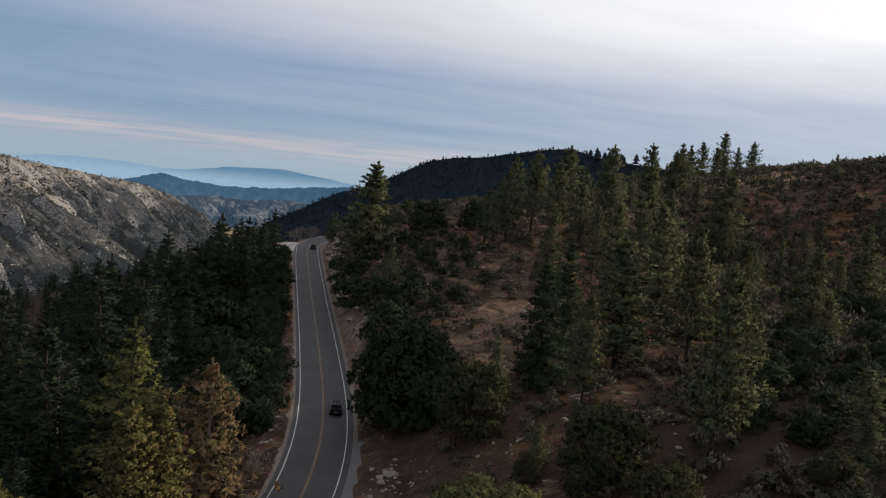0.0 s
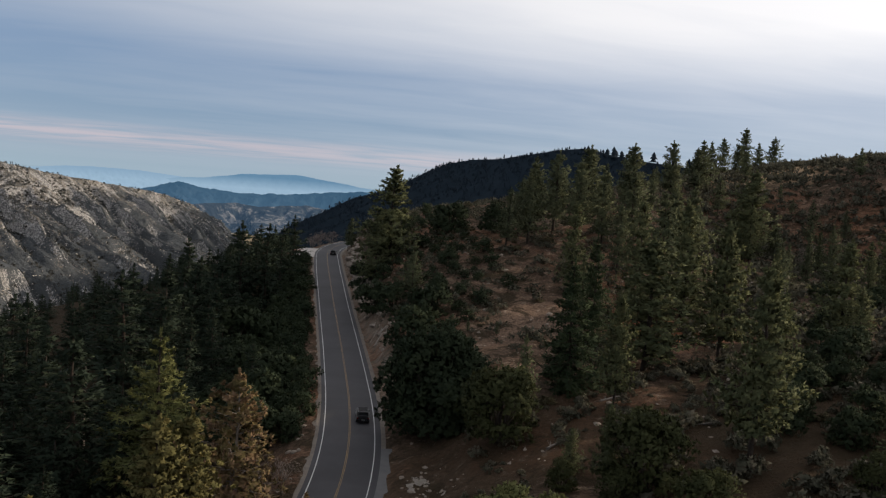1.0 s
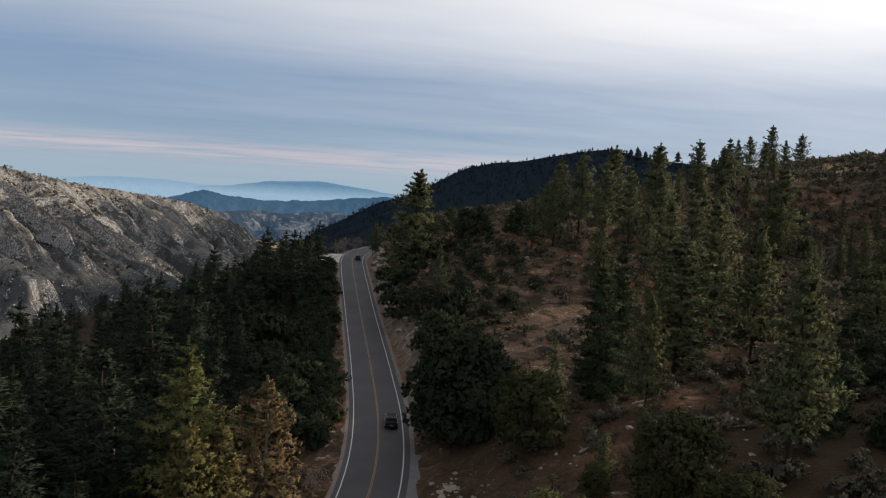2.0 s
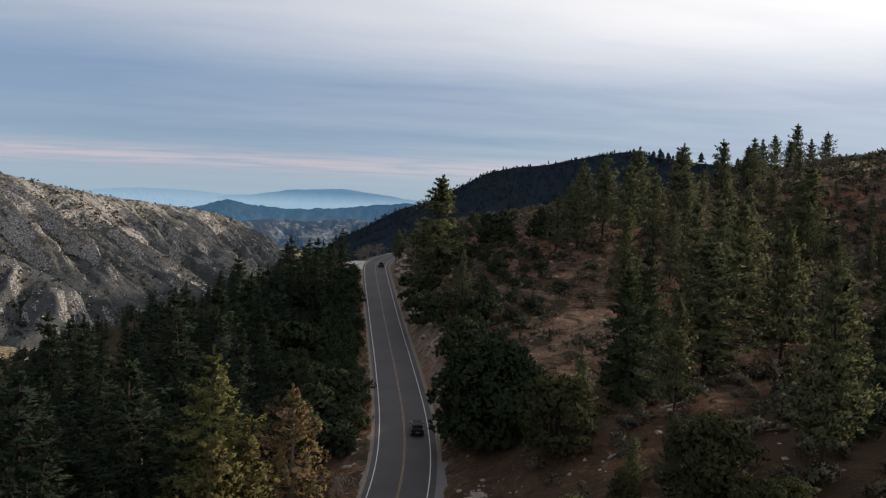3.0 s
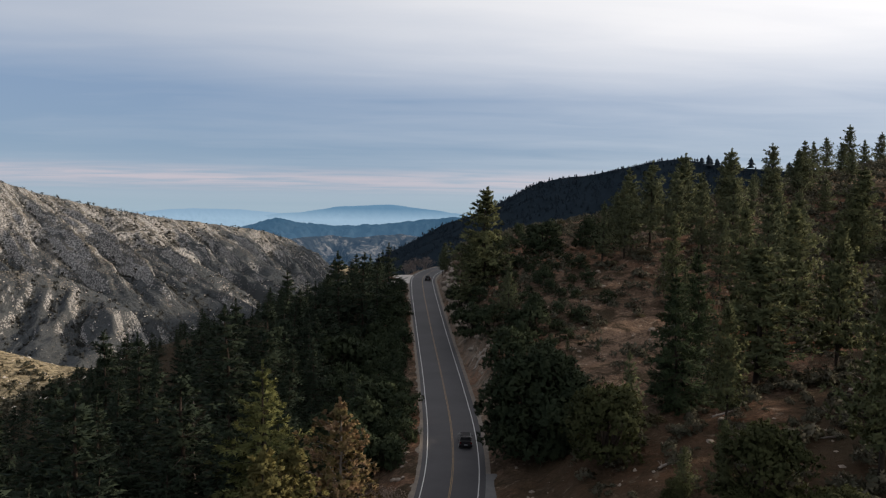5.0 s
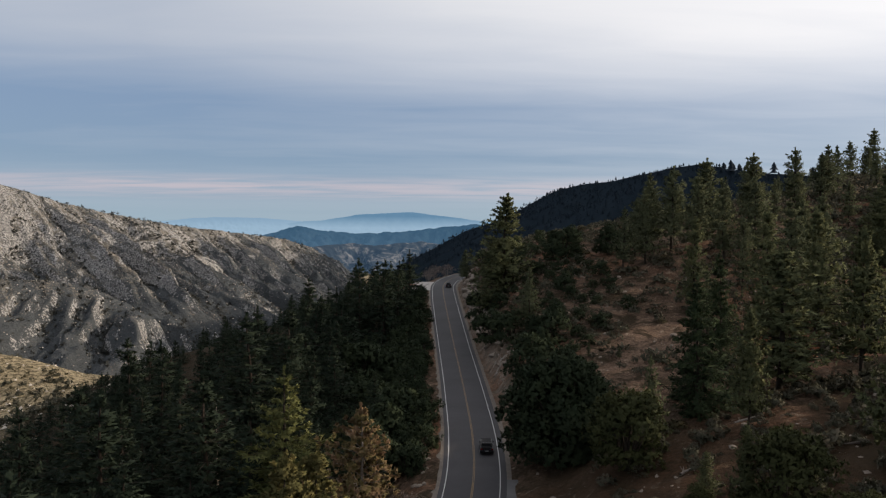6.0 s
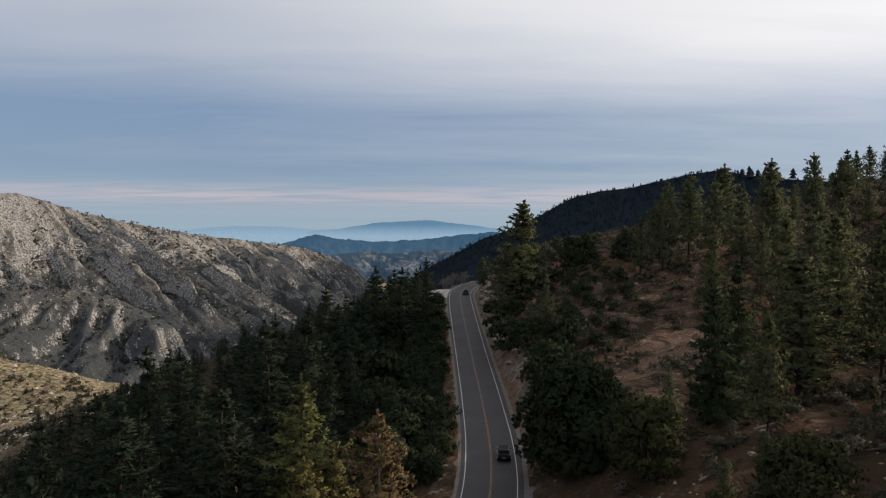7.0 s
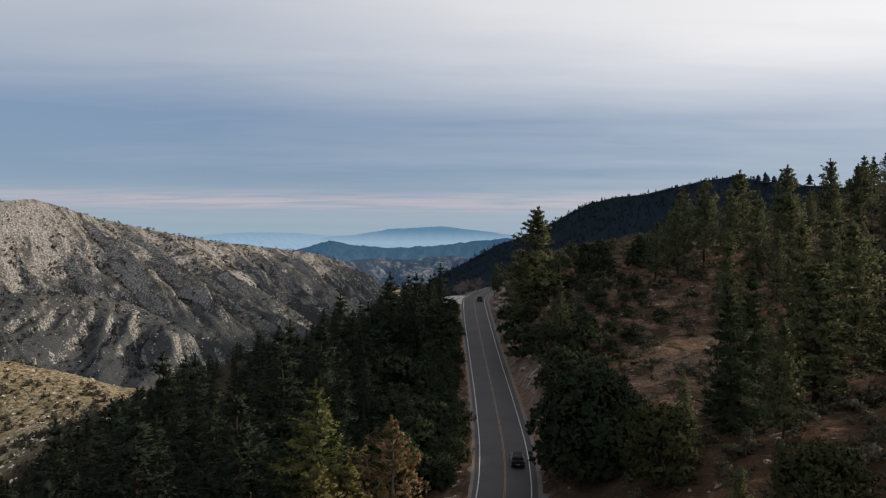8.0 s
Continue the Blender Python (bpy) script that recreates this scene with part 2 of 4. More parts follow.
WHITE_PAINT = material("white_road_paint", plain((0.24, 0.24, 0.24), (0.52, 0.52, 0.50), 1.5), 0.7)
YELLOW_PAINT = material("yellow_road_paint", plain((0.045, 0.038, 0.032), (0.22, 0.135, 0.050), 0.35), 0.7)
BARK = material("bark", plain((0.010, 0.008, 0.007), (0.040, 0.028, 0.020), 4.0), 0.95, lambda k, at: (k.noise(at, 6.0, 4.0), 0.8, 0.06))
GREY_BARK = material("grey_dead_wood", plain((0.09, 0.075, 0.065), (0.24, 0.205, 0.18), 4.0), 0.95)
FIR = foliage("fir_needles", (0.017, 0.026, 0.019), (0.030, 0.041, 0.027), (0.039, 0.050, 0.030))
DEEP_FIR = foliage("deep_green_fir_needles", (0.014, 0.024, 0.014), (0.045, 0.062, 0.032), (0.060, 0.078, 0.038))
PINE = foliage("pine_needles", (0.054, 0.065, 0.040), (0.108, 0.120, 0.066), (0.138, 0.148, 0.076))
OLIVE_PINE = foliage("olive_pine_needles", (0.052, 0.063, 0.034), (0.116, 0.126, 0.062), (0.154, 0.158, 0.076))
# sunlight on the tall fir is put into these brighter needles
SUNLIT_FIR = foliage("sunlit_fir_needles", (0.060, 0.072, 0.028), (0.175, 0.182, 0.070), (0.215, 0.212, 0.085))
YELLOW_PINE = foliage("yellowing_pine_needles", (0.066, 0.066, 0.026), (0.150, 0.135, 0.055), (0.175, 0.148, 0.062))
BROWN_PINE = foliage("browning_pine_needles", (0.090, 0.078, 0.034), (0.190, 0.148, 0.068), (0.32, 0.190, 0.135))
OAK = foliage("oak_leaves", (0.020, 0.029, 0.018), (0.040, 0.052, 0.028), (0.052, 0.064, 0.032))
# yellow-green oak leaves, brightened to hold the sun on the roadside bush
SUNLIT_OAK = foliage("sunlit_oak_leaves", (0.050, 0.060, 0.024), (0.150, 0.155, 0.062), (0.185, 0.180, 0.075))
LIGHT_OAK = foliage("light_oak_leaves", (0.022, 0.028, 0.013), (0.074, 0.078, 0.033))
SCRUB = foliage("scrub_leaves", (0.030, 0.030, 0.018), (0.110, 0.094, 0.052), (0.14, 0.110, 0.070))
DRY_TWIGS = foliage("dry_twigs", (0.13, 0.10, 0.085), (0.27, 0.22, 0.19))
# distance haze over the far hill is put into this blue tint
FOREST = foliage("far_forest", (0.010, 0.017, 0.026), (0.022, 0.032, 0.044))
CHAPARRAL = foliage("chaparral_leaves", (0.040, 0.042, 0.030), (0.110, 0.106, 0.074), (0.150, 0.132, 0.102))
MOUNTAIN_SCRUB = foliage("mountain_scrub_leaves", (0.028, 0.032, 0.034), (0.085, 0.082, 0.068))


# ---- the lie of the land
ROAD_Y = (20.0, 45.0, 65.0, 80.0, 93.0, 105.0, 114.0, 130.0, 165.0, 208.0, 230.0, 258.0, 293.0, 306.0, 317.0, 326.0, 334.0, 344.0, 352.0)
ROAD_X = (-22.0, -11.3, -3.7, 1.3, 5.3, 7.3, 8.3, 9.1, 9.65, 9.85, 9.85, 9.85, 10.5, 11.8, 13.8, 16.2, 19.2, 24.0, 30.0)
UNSEEN_RIDGE = 37.0
ROAD_Z = (-3.0, -2.0, -1.2, -0.5, 0.5, 1.6, 2.4, 3.5, 4.6, 6.8, 8.9, 11.5, 13.1, 13.5, 13.9, 14.2, 14.5, 14.8, 15.0)


def smooth_line(values, passes=14):
    v = np.array(values)
    for _ in range(passes):
        v[1:-1] = (v[:-2] + 2 * v[1:-1] + v[2:]) / 4
    return v


_y = np.linspace(20, 352, 333)
ROAD = np.stack([smooth_line(np.interp(_y, ROAD_Y, ROAD_X), 60), _y, smooth_line(np.interp(_y, ROAD_Y, ROAD_Z), 200)], 1)
_t = np.gradient(ROAD[:, :2], axis=0)
_t /= np.linalg.norm(_t, axis=1)[:, None]
ROAD_SIDE = np.stack([_t[:, 1], -_t[:, 0]], 1)


def value_noise(x, y, seed=0):
    """Smooth noise in -1..1 on a unit lattice."""
    def lattice(i, j):
        n = (i.astype(np.int64) * 374761393 + j.astype(np.int64) * 668265263 + seed * 974711) & 0x7FFFFFFF
        n = ((n ^ (n >> 13)) * 1274126177) & 0x7FFFFFFF
        return ((n ^ (n >> 16)) & 0xFFFF) / 32767.5 - 1
    i, j = np.floor(x), np.floor(y)
    u, v = x - i, y - j
    u, v = u * u * (3 - 2 * u), v * v * (3 - 2 * v)
    return (lattice(i, j) * (1 - u) + lattice(i + 1, j) * u) * (1 - v) + (lattice(i, j + 1) * (1 - u) + lattice(i + 1, j + 1) * u) * v


def fractal(x, y, size, octaves=5, seed=0, gain=0.5, ridged=False):
    total, amp, norm = 0, 1.0, 0.0
    for o in range(octaves):
        n = value_noise(x / size + 17.3 * o, y / size - 9.1 * o, seed + o)
        total = total + amp * ((1 - 2 * np.abs(n)) if ridged else n)
        norm += amp
        amp *= gain
        size /= 2.03
    return total / norm


def bump_at(x, y, cx, cy, rx, ry, turn=0.0):
    c, s = math.cos(radians(turn)), math.sin(radians(turn))
    u, v = (x - cx) * c + (y - cy) * s, -(x - cx) * s + (y - cy) * c
    return np.exp(-((u / rx) ** 2 + (v / ry) ** 2))


def step(a, b, v):
    t = np.clip((v - a) / (b - a), 0, 1)
    return t * t * (3 - 2 * t)


def road_place(x, y):
    """Signed distance from the road's middle (positive on its right) and the road's height there."""
    x, y = np.atleast_1d(x).astype(float), np.atleast_1d(y).astype(float)
    d, z = np.full(x.shape, 999.0), np.zeros(x.shape)
    near = (np.abs(x - 8) < 70) & (y > 0) & (y < 380)
    px, py = x[near], y[near]
    best, which = np.full(px.shape, 1e9), np.zeros(px.shape, int)
    for i in range(0, len(ROAD), 2):
        q = (px - ROAD[i, 0]) ** 2 + (py - ROAD[i, 1]) ** 2
        m = q < best
        best[m], which[m] = q[m], i
    off = (px - ROAD[which, 0]) * ROAD_SIDE[which, 0] + (py - ROAD[which, 1]) * ROAD_SIDE[which, 1]
    along = (px - ROAD[which, 0]) * _t[which, 0] + (py - ROAD[which, 1]) * _t[which, 1]
    d[near] = np.where(np.abs(along) > 3, np.sign(off) * np.sqrt(best), off)
    z[near] = np.interp(ROAD[which, 1] + along * _t[which, 1], ROAD[:, 1], ROAD[:, 2])
    return d, z


def natural(x, y):
    """The hill without the road cut into it."""
    yc = np.clip(y, 0, 420)
    xr = np.interp(yc, ROAD_Y[:13], ROAD_X[:13])
    zr = np.interp(yc, ROAD_Y[:13], ROAD_Z[:13])
    u = x - xr
    r = np.maximum(u, 0)
    bank = np.interp(yc, (70, 115, 148, 168, 420), (4.0, 5.5, 7.5, 11.0, 11.0))
    begin = np.interp(yc, (100, 118, 150), (11.0, 10.0, 3.5))
    rise = np.interp(yc, (0, 75, 95, 112, 136, 170, 195, 207, 240, 268, 340, 420), (0.12, 0.17, 0.15, 0.12, 0.085, 0.09, 0.19, 0.23, 0.22, 0.19, 0.155, 0.14))
    far = np.where(r > 190, 190 + 70 * (1 - np.exp(-(r - 190) / 70)), r)
    right = bank * (1 - np.exp(-np.maximum(r - begin, 0) / 8.0)) + far * rise
    l = np.maximum(-u, 0)
    left = -0.25 * l - 2.0 * (1 - np.exp(-l / 12)) - 0.0012 * np.maximum(l - 60, 0) ** 2
    z = zr + np.where(u > 0, right, left)
    # beyond the shoulder of the hill the land falls away to the valley
    z = z - 0.42 * np.maximum(y - 335 - 95 * step(-70, -140, x), 0) * step(150, -20, x) - 0.10 * np.maximum(y - 420, 0)
    # the hilltop with the pines, and the gully below it
    z = z + 4 * bump_at(x, y, 182, 335, 34, 40) - 20 * bump_at(x, y, 142, 212, 45, 40)
    # the spur across the side valley
    z = z + (82 + 10 * fractal(x, y, 40, 4, 77)) * bump_at(x, y, -278, 440, 95, 90)
    z = z - 15 * bump_at(x, y, -132, 430, 50, 75)
    # a ridge added out of view on the right, blocking the low sun from the slope
    z = z + UNSEEN_RIDGE * bump_at(x, y, 342, 180, 90, 85)
    return np.maximum(z, -160 + 8 * value_noise(x / 90, y / 90, 5))


def height(x, y):
    x, y = np.atleast_1d(x).astype(float), np.atleast_1d(y).astype(float)
    z = natural(x, y)
    rough = step(6, 30, np.hypot(x - 8, 0 * y))
    z = z + 1.5 * fractal(x, y, 26, 4, 3) * rough + 0.45 * fractal(x, y, 5, 3, 8) * step(5, 12, np.abs(x - 8))
    d, zr = road_place(x, y)
    flat = zr - 0.06
    cut = np.interp(y, (115, 135, 165), (0.6, 0.8, 1.5))
    right_bank = zr - 0.1 + cut * np.maximum(d - 5.6, 0) * (1 + 0.35 * value_noise(x / 3, y / 3, 4))
    z = np.where((d >= 0) & (d < 60), np.minimum(np.maximum(z, flat), np.maximum(right_bank, flat)), z)
    pullout = 6.2 + 7.0 * np.exp(-((y - 298) / 10.0) ** 2)
    left_bank = zr - 0.1 - 0.62 * np.maximum(-d - pullout, 0) + 0.25 * value_noise(x / 2, y / 2, 6)
    z = np.where((d < 0) & (d > -60), np.maximum(np.minimum(z, flat), np.minimum(left_bank, flat)), z)
    return np.where(np.abs(d) < 4.6, flat, z)


def ground_z(x, y):
    return float(height(np.array([x]), np.array([y]))[0])


def mesh_of(name, verts, faces, mats, face_mat=None, smooth=False, normals=None):
    me = bpy.data.meshes.new(name)
    verts, faces = np.asarray(verts, np.float32), np.asarray(faces, np.int32)
    n, k = faces.shape
    me.vertices.add(len(verts))
    me.vertices.foreach_set("co", verts.ravel())
    me.loops.add(n * k)
    me.loops.foreach_set("vertex_index", faces.ravel())
    me.polygons.add(n)
    me.polygons.foreach_set("loop_start", np.arange(n, dtype=np.int32) * k)
    for m in mats:
        me.materials.append(m)
    if face_mat is not None:
        me.polygons.foreach_set("material_index", np.asarray(face_mat, np.int32))
    me.polygons.foreach_set("use_smooth", np.full(n, smooth))
    me.update(calc_edges=True)
    me.validate()
    if normals is not None:
        me.normals_split_custom_set_from_vertices(normals)
    return me


def grid_mesh(name, xs, ys, fn, mats, smooth=True):
    X, Y = np.meshgrid(xs, ys)
    Z = fn(X.ravel(), Y.ravel())
    nx, ny = len(xs), len(ys)
    i = (np.arange(ny - 1)[:, None] * nx + np.arange(nx - 1)[None]).ravel()
    return mesh_of(name, np.stack([X.ravel(), Y.ravel(), Z], 1), np.stack([i, i + 1, i + nx + 1, i + nx], 1), mats, smooth=smooth)


def graded(stops):
    """Grid lines with given spacing between given places."""
    out = [np.arange(a, b, s) for (a, s), (b, _) in zip(stops, stops[1:])]
    return np.concatenate(out + [[stops[-1][0]]])


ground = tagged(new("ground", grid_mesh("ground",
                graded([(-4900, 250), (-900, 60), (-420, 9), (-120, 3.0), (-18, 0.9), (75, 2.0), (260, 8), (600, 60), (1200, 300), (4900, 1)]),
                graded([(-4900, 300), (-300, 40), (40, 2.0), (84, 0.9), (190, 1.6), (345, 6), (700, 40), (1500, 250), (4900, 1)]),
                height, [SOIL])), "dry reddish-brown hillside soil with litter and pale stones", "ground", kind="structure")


# ---- the road
def strip(name, line, side, a, b, lift, mat, cross=2, ragged=0.0, sink=0.0):
    """A ribbon along the road between two offsets from its middle."""
    offs = np.linspace(a, b, cross)
    pts = []
    for n, o in enumerate(offs):
        w = o + ragged * np.sign(o) * value_noise(line[:, 1] / 2.3, 0 * line[:, 1] + o, 9) * (n == (0 if a < 0 else cross - 1))
        pts.append(np.column_stack([line[:, 0] + side[:, 0] * w, line[:, 1] + side[:, 1] * w, line[:, 2] + lift - 0.012 * abs(o) - sink * (n == (0 if a < 0 else cross - 1))]))
    v = np.stack(pts, 1).reshape(-1, 3)
    n = len(line)
    i = (np.arange(n - 1)[:, None] * cross + np.arange(cross - 1)[None]).ravel()
    return mesh_of(name, v, np.stack([i, i + 1, i + cross + 1, i + cross], 1), [mat])


road = tagged(new("road", strip("road", ROAD, ROAD_SIDE, -4.2, 4.3, 0.05, ASPHALT, 9)), "worn grey two-lane asphalt mountain road", "road", kind="structure")


def part(name, data, parent, label=""):
    ob = new(name, data)
    ob.parent = parent
    return tagged(ob, label)


tagged(new("gravel_shoulder", strip("gravel_shoulder", ROAD, ROAD_SIDE, -4.9, -4.0, 0.02, GRAVEL, 5, 0.7, 0.12)), "pale gravel shoulder along the road", "shoulder", kind="structure")
tagged(new("gravel_shoulder", strip("gravel_shoulder", ROAD, ROAD_SIDE, 4.1, 5.2, 0.02, GRAVEL, 5, 0.7, 0.12)), "pale gravel shoulder along the road", "shoulder", kind="structure")
tagged(new("paved_apron", strip("paved_apron", ROAD[58:92], ROAD_SIDE[58:92], 4.2, 7.8, 0.045, APRON, 5, 0.9, 0.12)), "light grey paved apron beside the road", "pavement", kind="structure")
tagged(new("gravel_pullout", strip("gravel_pullout", ROAD[264:290], ROAD_SIDE[264:290], -11.5, -4.1, 0.04, SUNLIT_PALE_GRAVEL, 6, 0.8, 0.1)), "pale gravel pullout at the bend", "pullout", kind="structure")
for off, lab in ((-3.55, "white edge line"), (3.45, "white edge line")):
    part("edge_line", strip("edge_line", ROAD, ROAD_SIDE, off - 0.06, off + 0.06, 0.062, WHITE_PAINT), road, lab)
for off in (-0.085, 0.085):
    part("centre_line", strip("centre_line", ROAD, ROAD_SIDE, off - 0.05, off + 0.05, 0.062, YELLOW_PAINT), road, "faded yellow centre line")


# ---- mountains and far ranges
def range_mesh(name, crest, spread, slope, ribs, mats, nx=260, ny=90, seed=0, floor=-170, back=0.4, warp=0.0):
    """A mountain range along a crest line (x, y, z): it falls away on both sides, cut by ribs and gullies."""
    c = np.array(crest, float)
    s = np.concatenate([[0], np.cumsum(np.hypot(*np.diff(c[:, :2], axis=0).T))])
    u = np.linspace(0, s[-1], nx)
    line = np.stack([smooth_line(np.interp(u, s, c[:, i]), 3) for i in range(3)], 1)
    t = np.gradient(line[:, :2], axis=0)
    t = np.stack([smooth_line(t[:, i], 300) for i in (0, 1)], 1)
    t /= np.linalg.norm(t, axis=1)[:, None]
    n = np.stack([t[:, 1], -t[:, 0]], 1)
    v = np.concatenate([-np.linspace(back, 0, ny // 4, endpoint=False) ** 1.2, np.linspace(0, 1, ny) ** 1.15]) * spread
    P = line[:, None, :2] + n[:, None] * v[None, :, None]
    down = np.abs(v)[None, :] + 0 * u[:, None]
    uu = u[:, None] + 0.45 * down + warp * fractal(P[..., 0], P[..., 1], spread * 0.5, 3, seed + 20)
    rib = fractal(uu, 0.13 * down, ribs[0], 5, seed, 0.5, True)
    Z = line[:, 2][:, None] - slope * down * (1 - 0.25 * down / spread) + (rib - 0.4) * ribs[1] * step(0, spread * 0.25, down)
    rill = fractal(uu + 13, 0.16 * down, ribs[0] * 0.35, 4, seed + 60, 0.5, True)
    Z = Z + (rill - 0.3) * ribs[1] * 0.34 * step(0, spread * 0.2, down)
    Z = Z + ribs[2] * fractal(P[..., 0], P[..., 1], ribs[0] * 0.35, 5, seed + 40, 0.6) * (0.25 + 0.75 * step(0, spread * 0.15, down))
    Z = np.minimum(Z, line[:, 2][:, None] + 3 - 0.30 * down + 0.25 * ribs[2] * fractal(P[..., 0], P[..., 1], ribs[0] * 0.2, 4, seed + 80, 0.6))
    Z = np.maximum(Z, floor)
    m = len(v)
    i = (np.arange(nx - 1)[:, None] * m + np.arange(m - 1)[None]).ravel()
    return mesh_of(name, np.dstack([P, Z[..., None]]).reshape(-1, 3), np.stack([i, i + 1, i + m + 1, i + m], 1), mats, smooth=True)


GRANITE_CREST = [(-840, 560, -10), (-800, 780, 20), (-755, 980, 45), (-708, 1149, 65), (-660, 1291, 84), (-641, 1356, 90), (-620, 1431, 77), (-588, 1542, 57), (-542, 1716, 37),
                 (-486, 1889, 20), (-409, 2060, 5), (-326, 2226, -12), (-265, 2335, -37), (-209, 2391, -83), (-134, 2446, -133)]
SHOULDER_CREST = [(-760, 860, -52), (-576, 996, -33), (-492, 1040, -36), (-446, 1077, -40), (-409, 1110, -49), (-370, 1147, -77), (-340, 1190, -120)]
RIB_CREST = [(-560, 1690, 40), (-518, 1640, 28), (-464, 1620, 4), (-394, 1571, -36), (-352, 1567, -56), (-311, 1567, -75), (-267, 1580, -105), (-221, 1589, -145)]
FAR_RIB_CREST = [(-470, 2020, 14), (-429, 2000, 1), (-369, 1960, -23), (-319, 1930, -47), (-265, 1900, -78), (-211, 1870, -105), (-160, 1840, -132)]
NEAR_RIB_CREST = [(-650, 1470, 62), (-620, 1450, 49), (-570, 1420, 21), (-521, 1400, -14), (-473, 1380, -50), (-433, 1370, -80), (-386, 1360, -115)]
MIDDLE_CREST = [(-492, 3364, -87), (-384, 3378, -67), (-237, 3492, -53), (-146, 3497, -64), (38, 3600, -48), (178, 3596, -65), (319, 3586, -83)]
FOREST_CREST = [(-150, 1620, -175), (-95, 1560, -125), (-43, 1499, -73), (-13, 1450, -36), (42, 1399, -6), (84, 1347, 21), (123, 1294, 35), (163, 1239, 57), (198, 1184, 79),
                (225, 1128, 86), (257, 1090, 89), (314, 1033, 102), (335, 995, 104), (373, 928, 92), (433, 846, 82), (497, 750, 79)]
BLUE_CREST = [(-828, 4169, -61), (-669, 4197, -24), (-548, 4215, 12), (-453, 4226, -10), (-236, 4294, -25), (-39, 4300, -14), (131, 4348, 6), (329, 4338, 25), (552, 4315, -22)]
PEAK_CREST = [(-680, 4651, 19), (-470, 4676, 40), (-288, 4691, 71), (-12, 4700, 89), (172, 4697, 68), (355, 4687, 43), (656, 4654, 19)]
FAR_CREST = [(-1350, 4554, 22), (-1155, 4607, 43), (-1012, 4641, 52), (-807, 4681, 49), (-627, 4708, 34), (-445, 4729, 18)]

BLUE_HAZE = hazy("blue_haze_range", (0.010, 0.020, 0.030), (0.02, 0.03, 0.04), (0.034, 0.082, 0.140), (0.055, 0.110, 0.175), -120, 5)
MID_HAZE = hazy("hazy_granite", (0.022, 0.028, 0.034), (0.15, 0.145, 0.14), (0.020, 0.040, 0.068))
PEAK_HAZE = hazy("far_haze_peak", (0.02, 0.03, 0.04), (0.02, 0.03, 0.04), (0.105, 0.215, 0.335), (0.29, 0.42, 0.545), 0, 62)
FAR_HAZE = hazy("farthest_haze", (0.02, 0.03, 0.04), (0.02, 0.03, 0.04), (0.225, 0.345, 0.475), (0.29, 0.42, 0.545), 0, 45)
# floor of the far hill, with the same blue haze mixed into its colour
HAZED_FLOOR = material("hazed_forest_floor", plain((0.008, 0.013, 0.019), (0.018, 0.026, 0.034), 0.05), 1.0, specular=0.0)

for nm, lab, crest, spread, slope, ribs, mat, nx, ny, warp in (
        ("mountain", "sunlit granite mountainside with dark scrub and gullies", GRANITE_CREST, 560, 0.62, (100, 72, 10), GRANITE, 700, 190, 40),
        ("mountain_shoulder", "lower granite shoulder with scrub above the valley", SHOULDER_CREST, 300, 0.50, (95, 46, 10), GRANITE, 260, 100, 40),
        ("mountain_rib", "pale rocky rib running down the mountainside", RIB_CREST, 260, 0.56, (80, 42, 9), GRANITE, 240, 90, 25),
        ("mountain_rib", "tan rib of the mountainside with granite ledges", FAR_RIB_CREST, 230, 0.55, (80, 40, 9), GRANITE, 200, 80, 25),
        ("mountain_rib", "granite rib dropping from the summit", NEAR_RIB_CREST, 220, 0.60, (70, 44, 10), GRANITE, 200, 80, 25),
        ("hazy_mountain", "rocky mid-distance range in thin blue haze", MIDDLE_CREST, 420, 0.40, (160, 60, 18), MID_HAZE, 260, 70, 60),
        ("forested_hill", "dark conifer-covered hill in shade", FOREST_CREST, 420, 0.58, (220, 26, 5), HAZED_FLOOR, 240, 70, 40),
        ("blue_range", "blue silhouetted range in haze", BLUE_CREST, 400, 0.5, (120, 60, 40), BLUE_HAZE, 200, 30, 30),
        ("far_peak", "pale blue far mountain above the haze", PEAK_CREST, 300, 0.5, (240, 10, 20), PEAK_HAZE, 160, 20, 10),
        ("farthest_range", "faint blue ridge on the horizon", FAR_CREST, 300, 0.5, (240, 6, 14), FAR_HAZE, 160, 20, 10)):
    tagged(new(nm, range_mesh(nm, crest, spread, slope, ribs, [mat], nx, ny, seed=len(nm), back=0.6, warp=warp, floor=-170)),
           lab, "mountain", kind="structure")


# ---- plants
def ring_tube(points, radii, sides=6):
    """A tapered tube through points: vertices and quads."""
    pts = np.array(points, float)
    t = np.gradient(pts, axis=0)
    t /= np.linalg.norm(t, axis=1)[:, None] + 1e-9
    a = np.cross(t, np.where(np.abs(t[:, 2:3]) > 0.9, [[1.0, 0, 0]], [[0, 0, 1.0]]))
    a /= np.linalg.norm(a, axis=1)[:, None]
    b = np.cross(t, a)
    ang = np.arange(sides) * 2 * math.pi / sides
    ring = np.cos(ang)[None, :, None] * a[:, None] + np.sin(ang)[None, :, None] * b[:, None]
    v = (pts[:, None] + ring * np.array(radii)[:, None, None]).reshape(-1, 3)
    i, j = np.meshgrid(np.arange(len(pts) - 1), np.arange(sides), indexing="ij")
    k = (j + 1) % sides
    f = np.stack([i * sides + j, i * sides + k, (i + 1) * sides + k, (i + 1) * sides + j], -1).reshape(-1, 4)
    return v, f


def join(pieces):
    v, f, n = [], [], 0
    for a, b in pieces:
        v.append(a)
        f.append(b + n)
        n += len(a)
    return np.concatenate(v), np.concatenate(f)


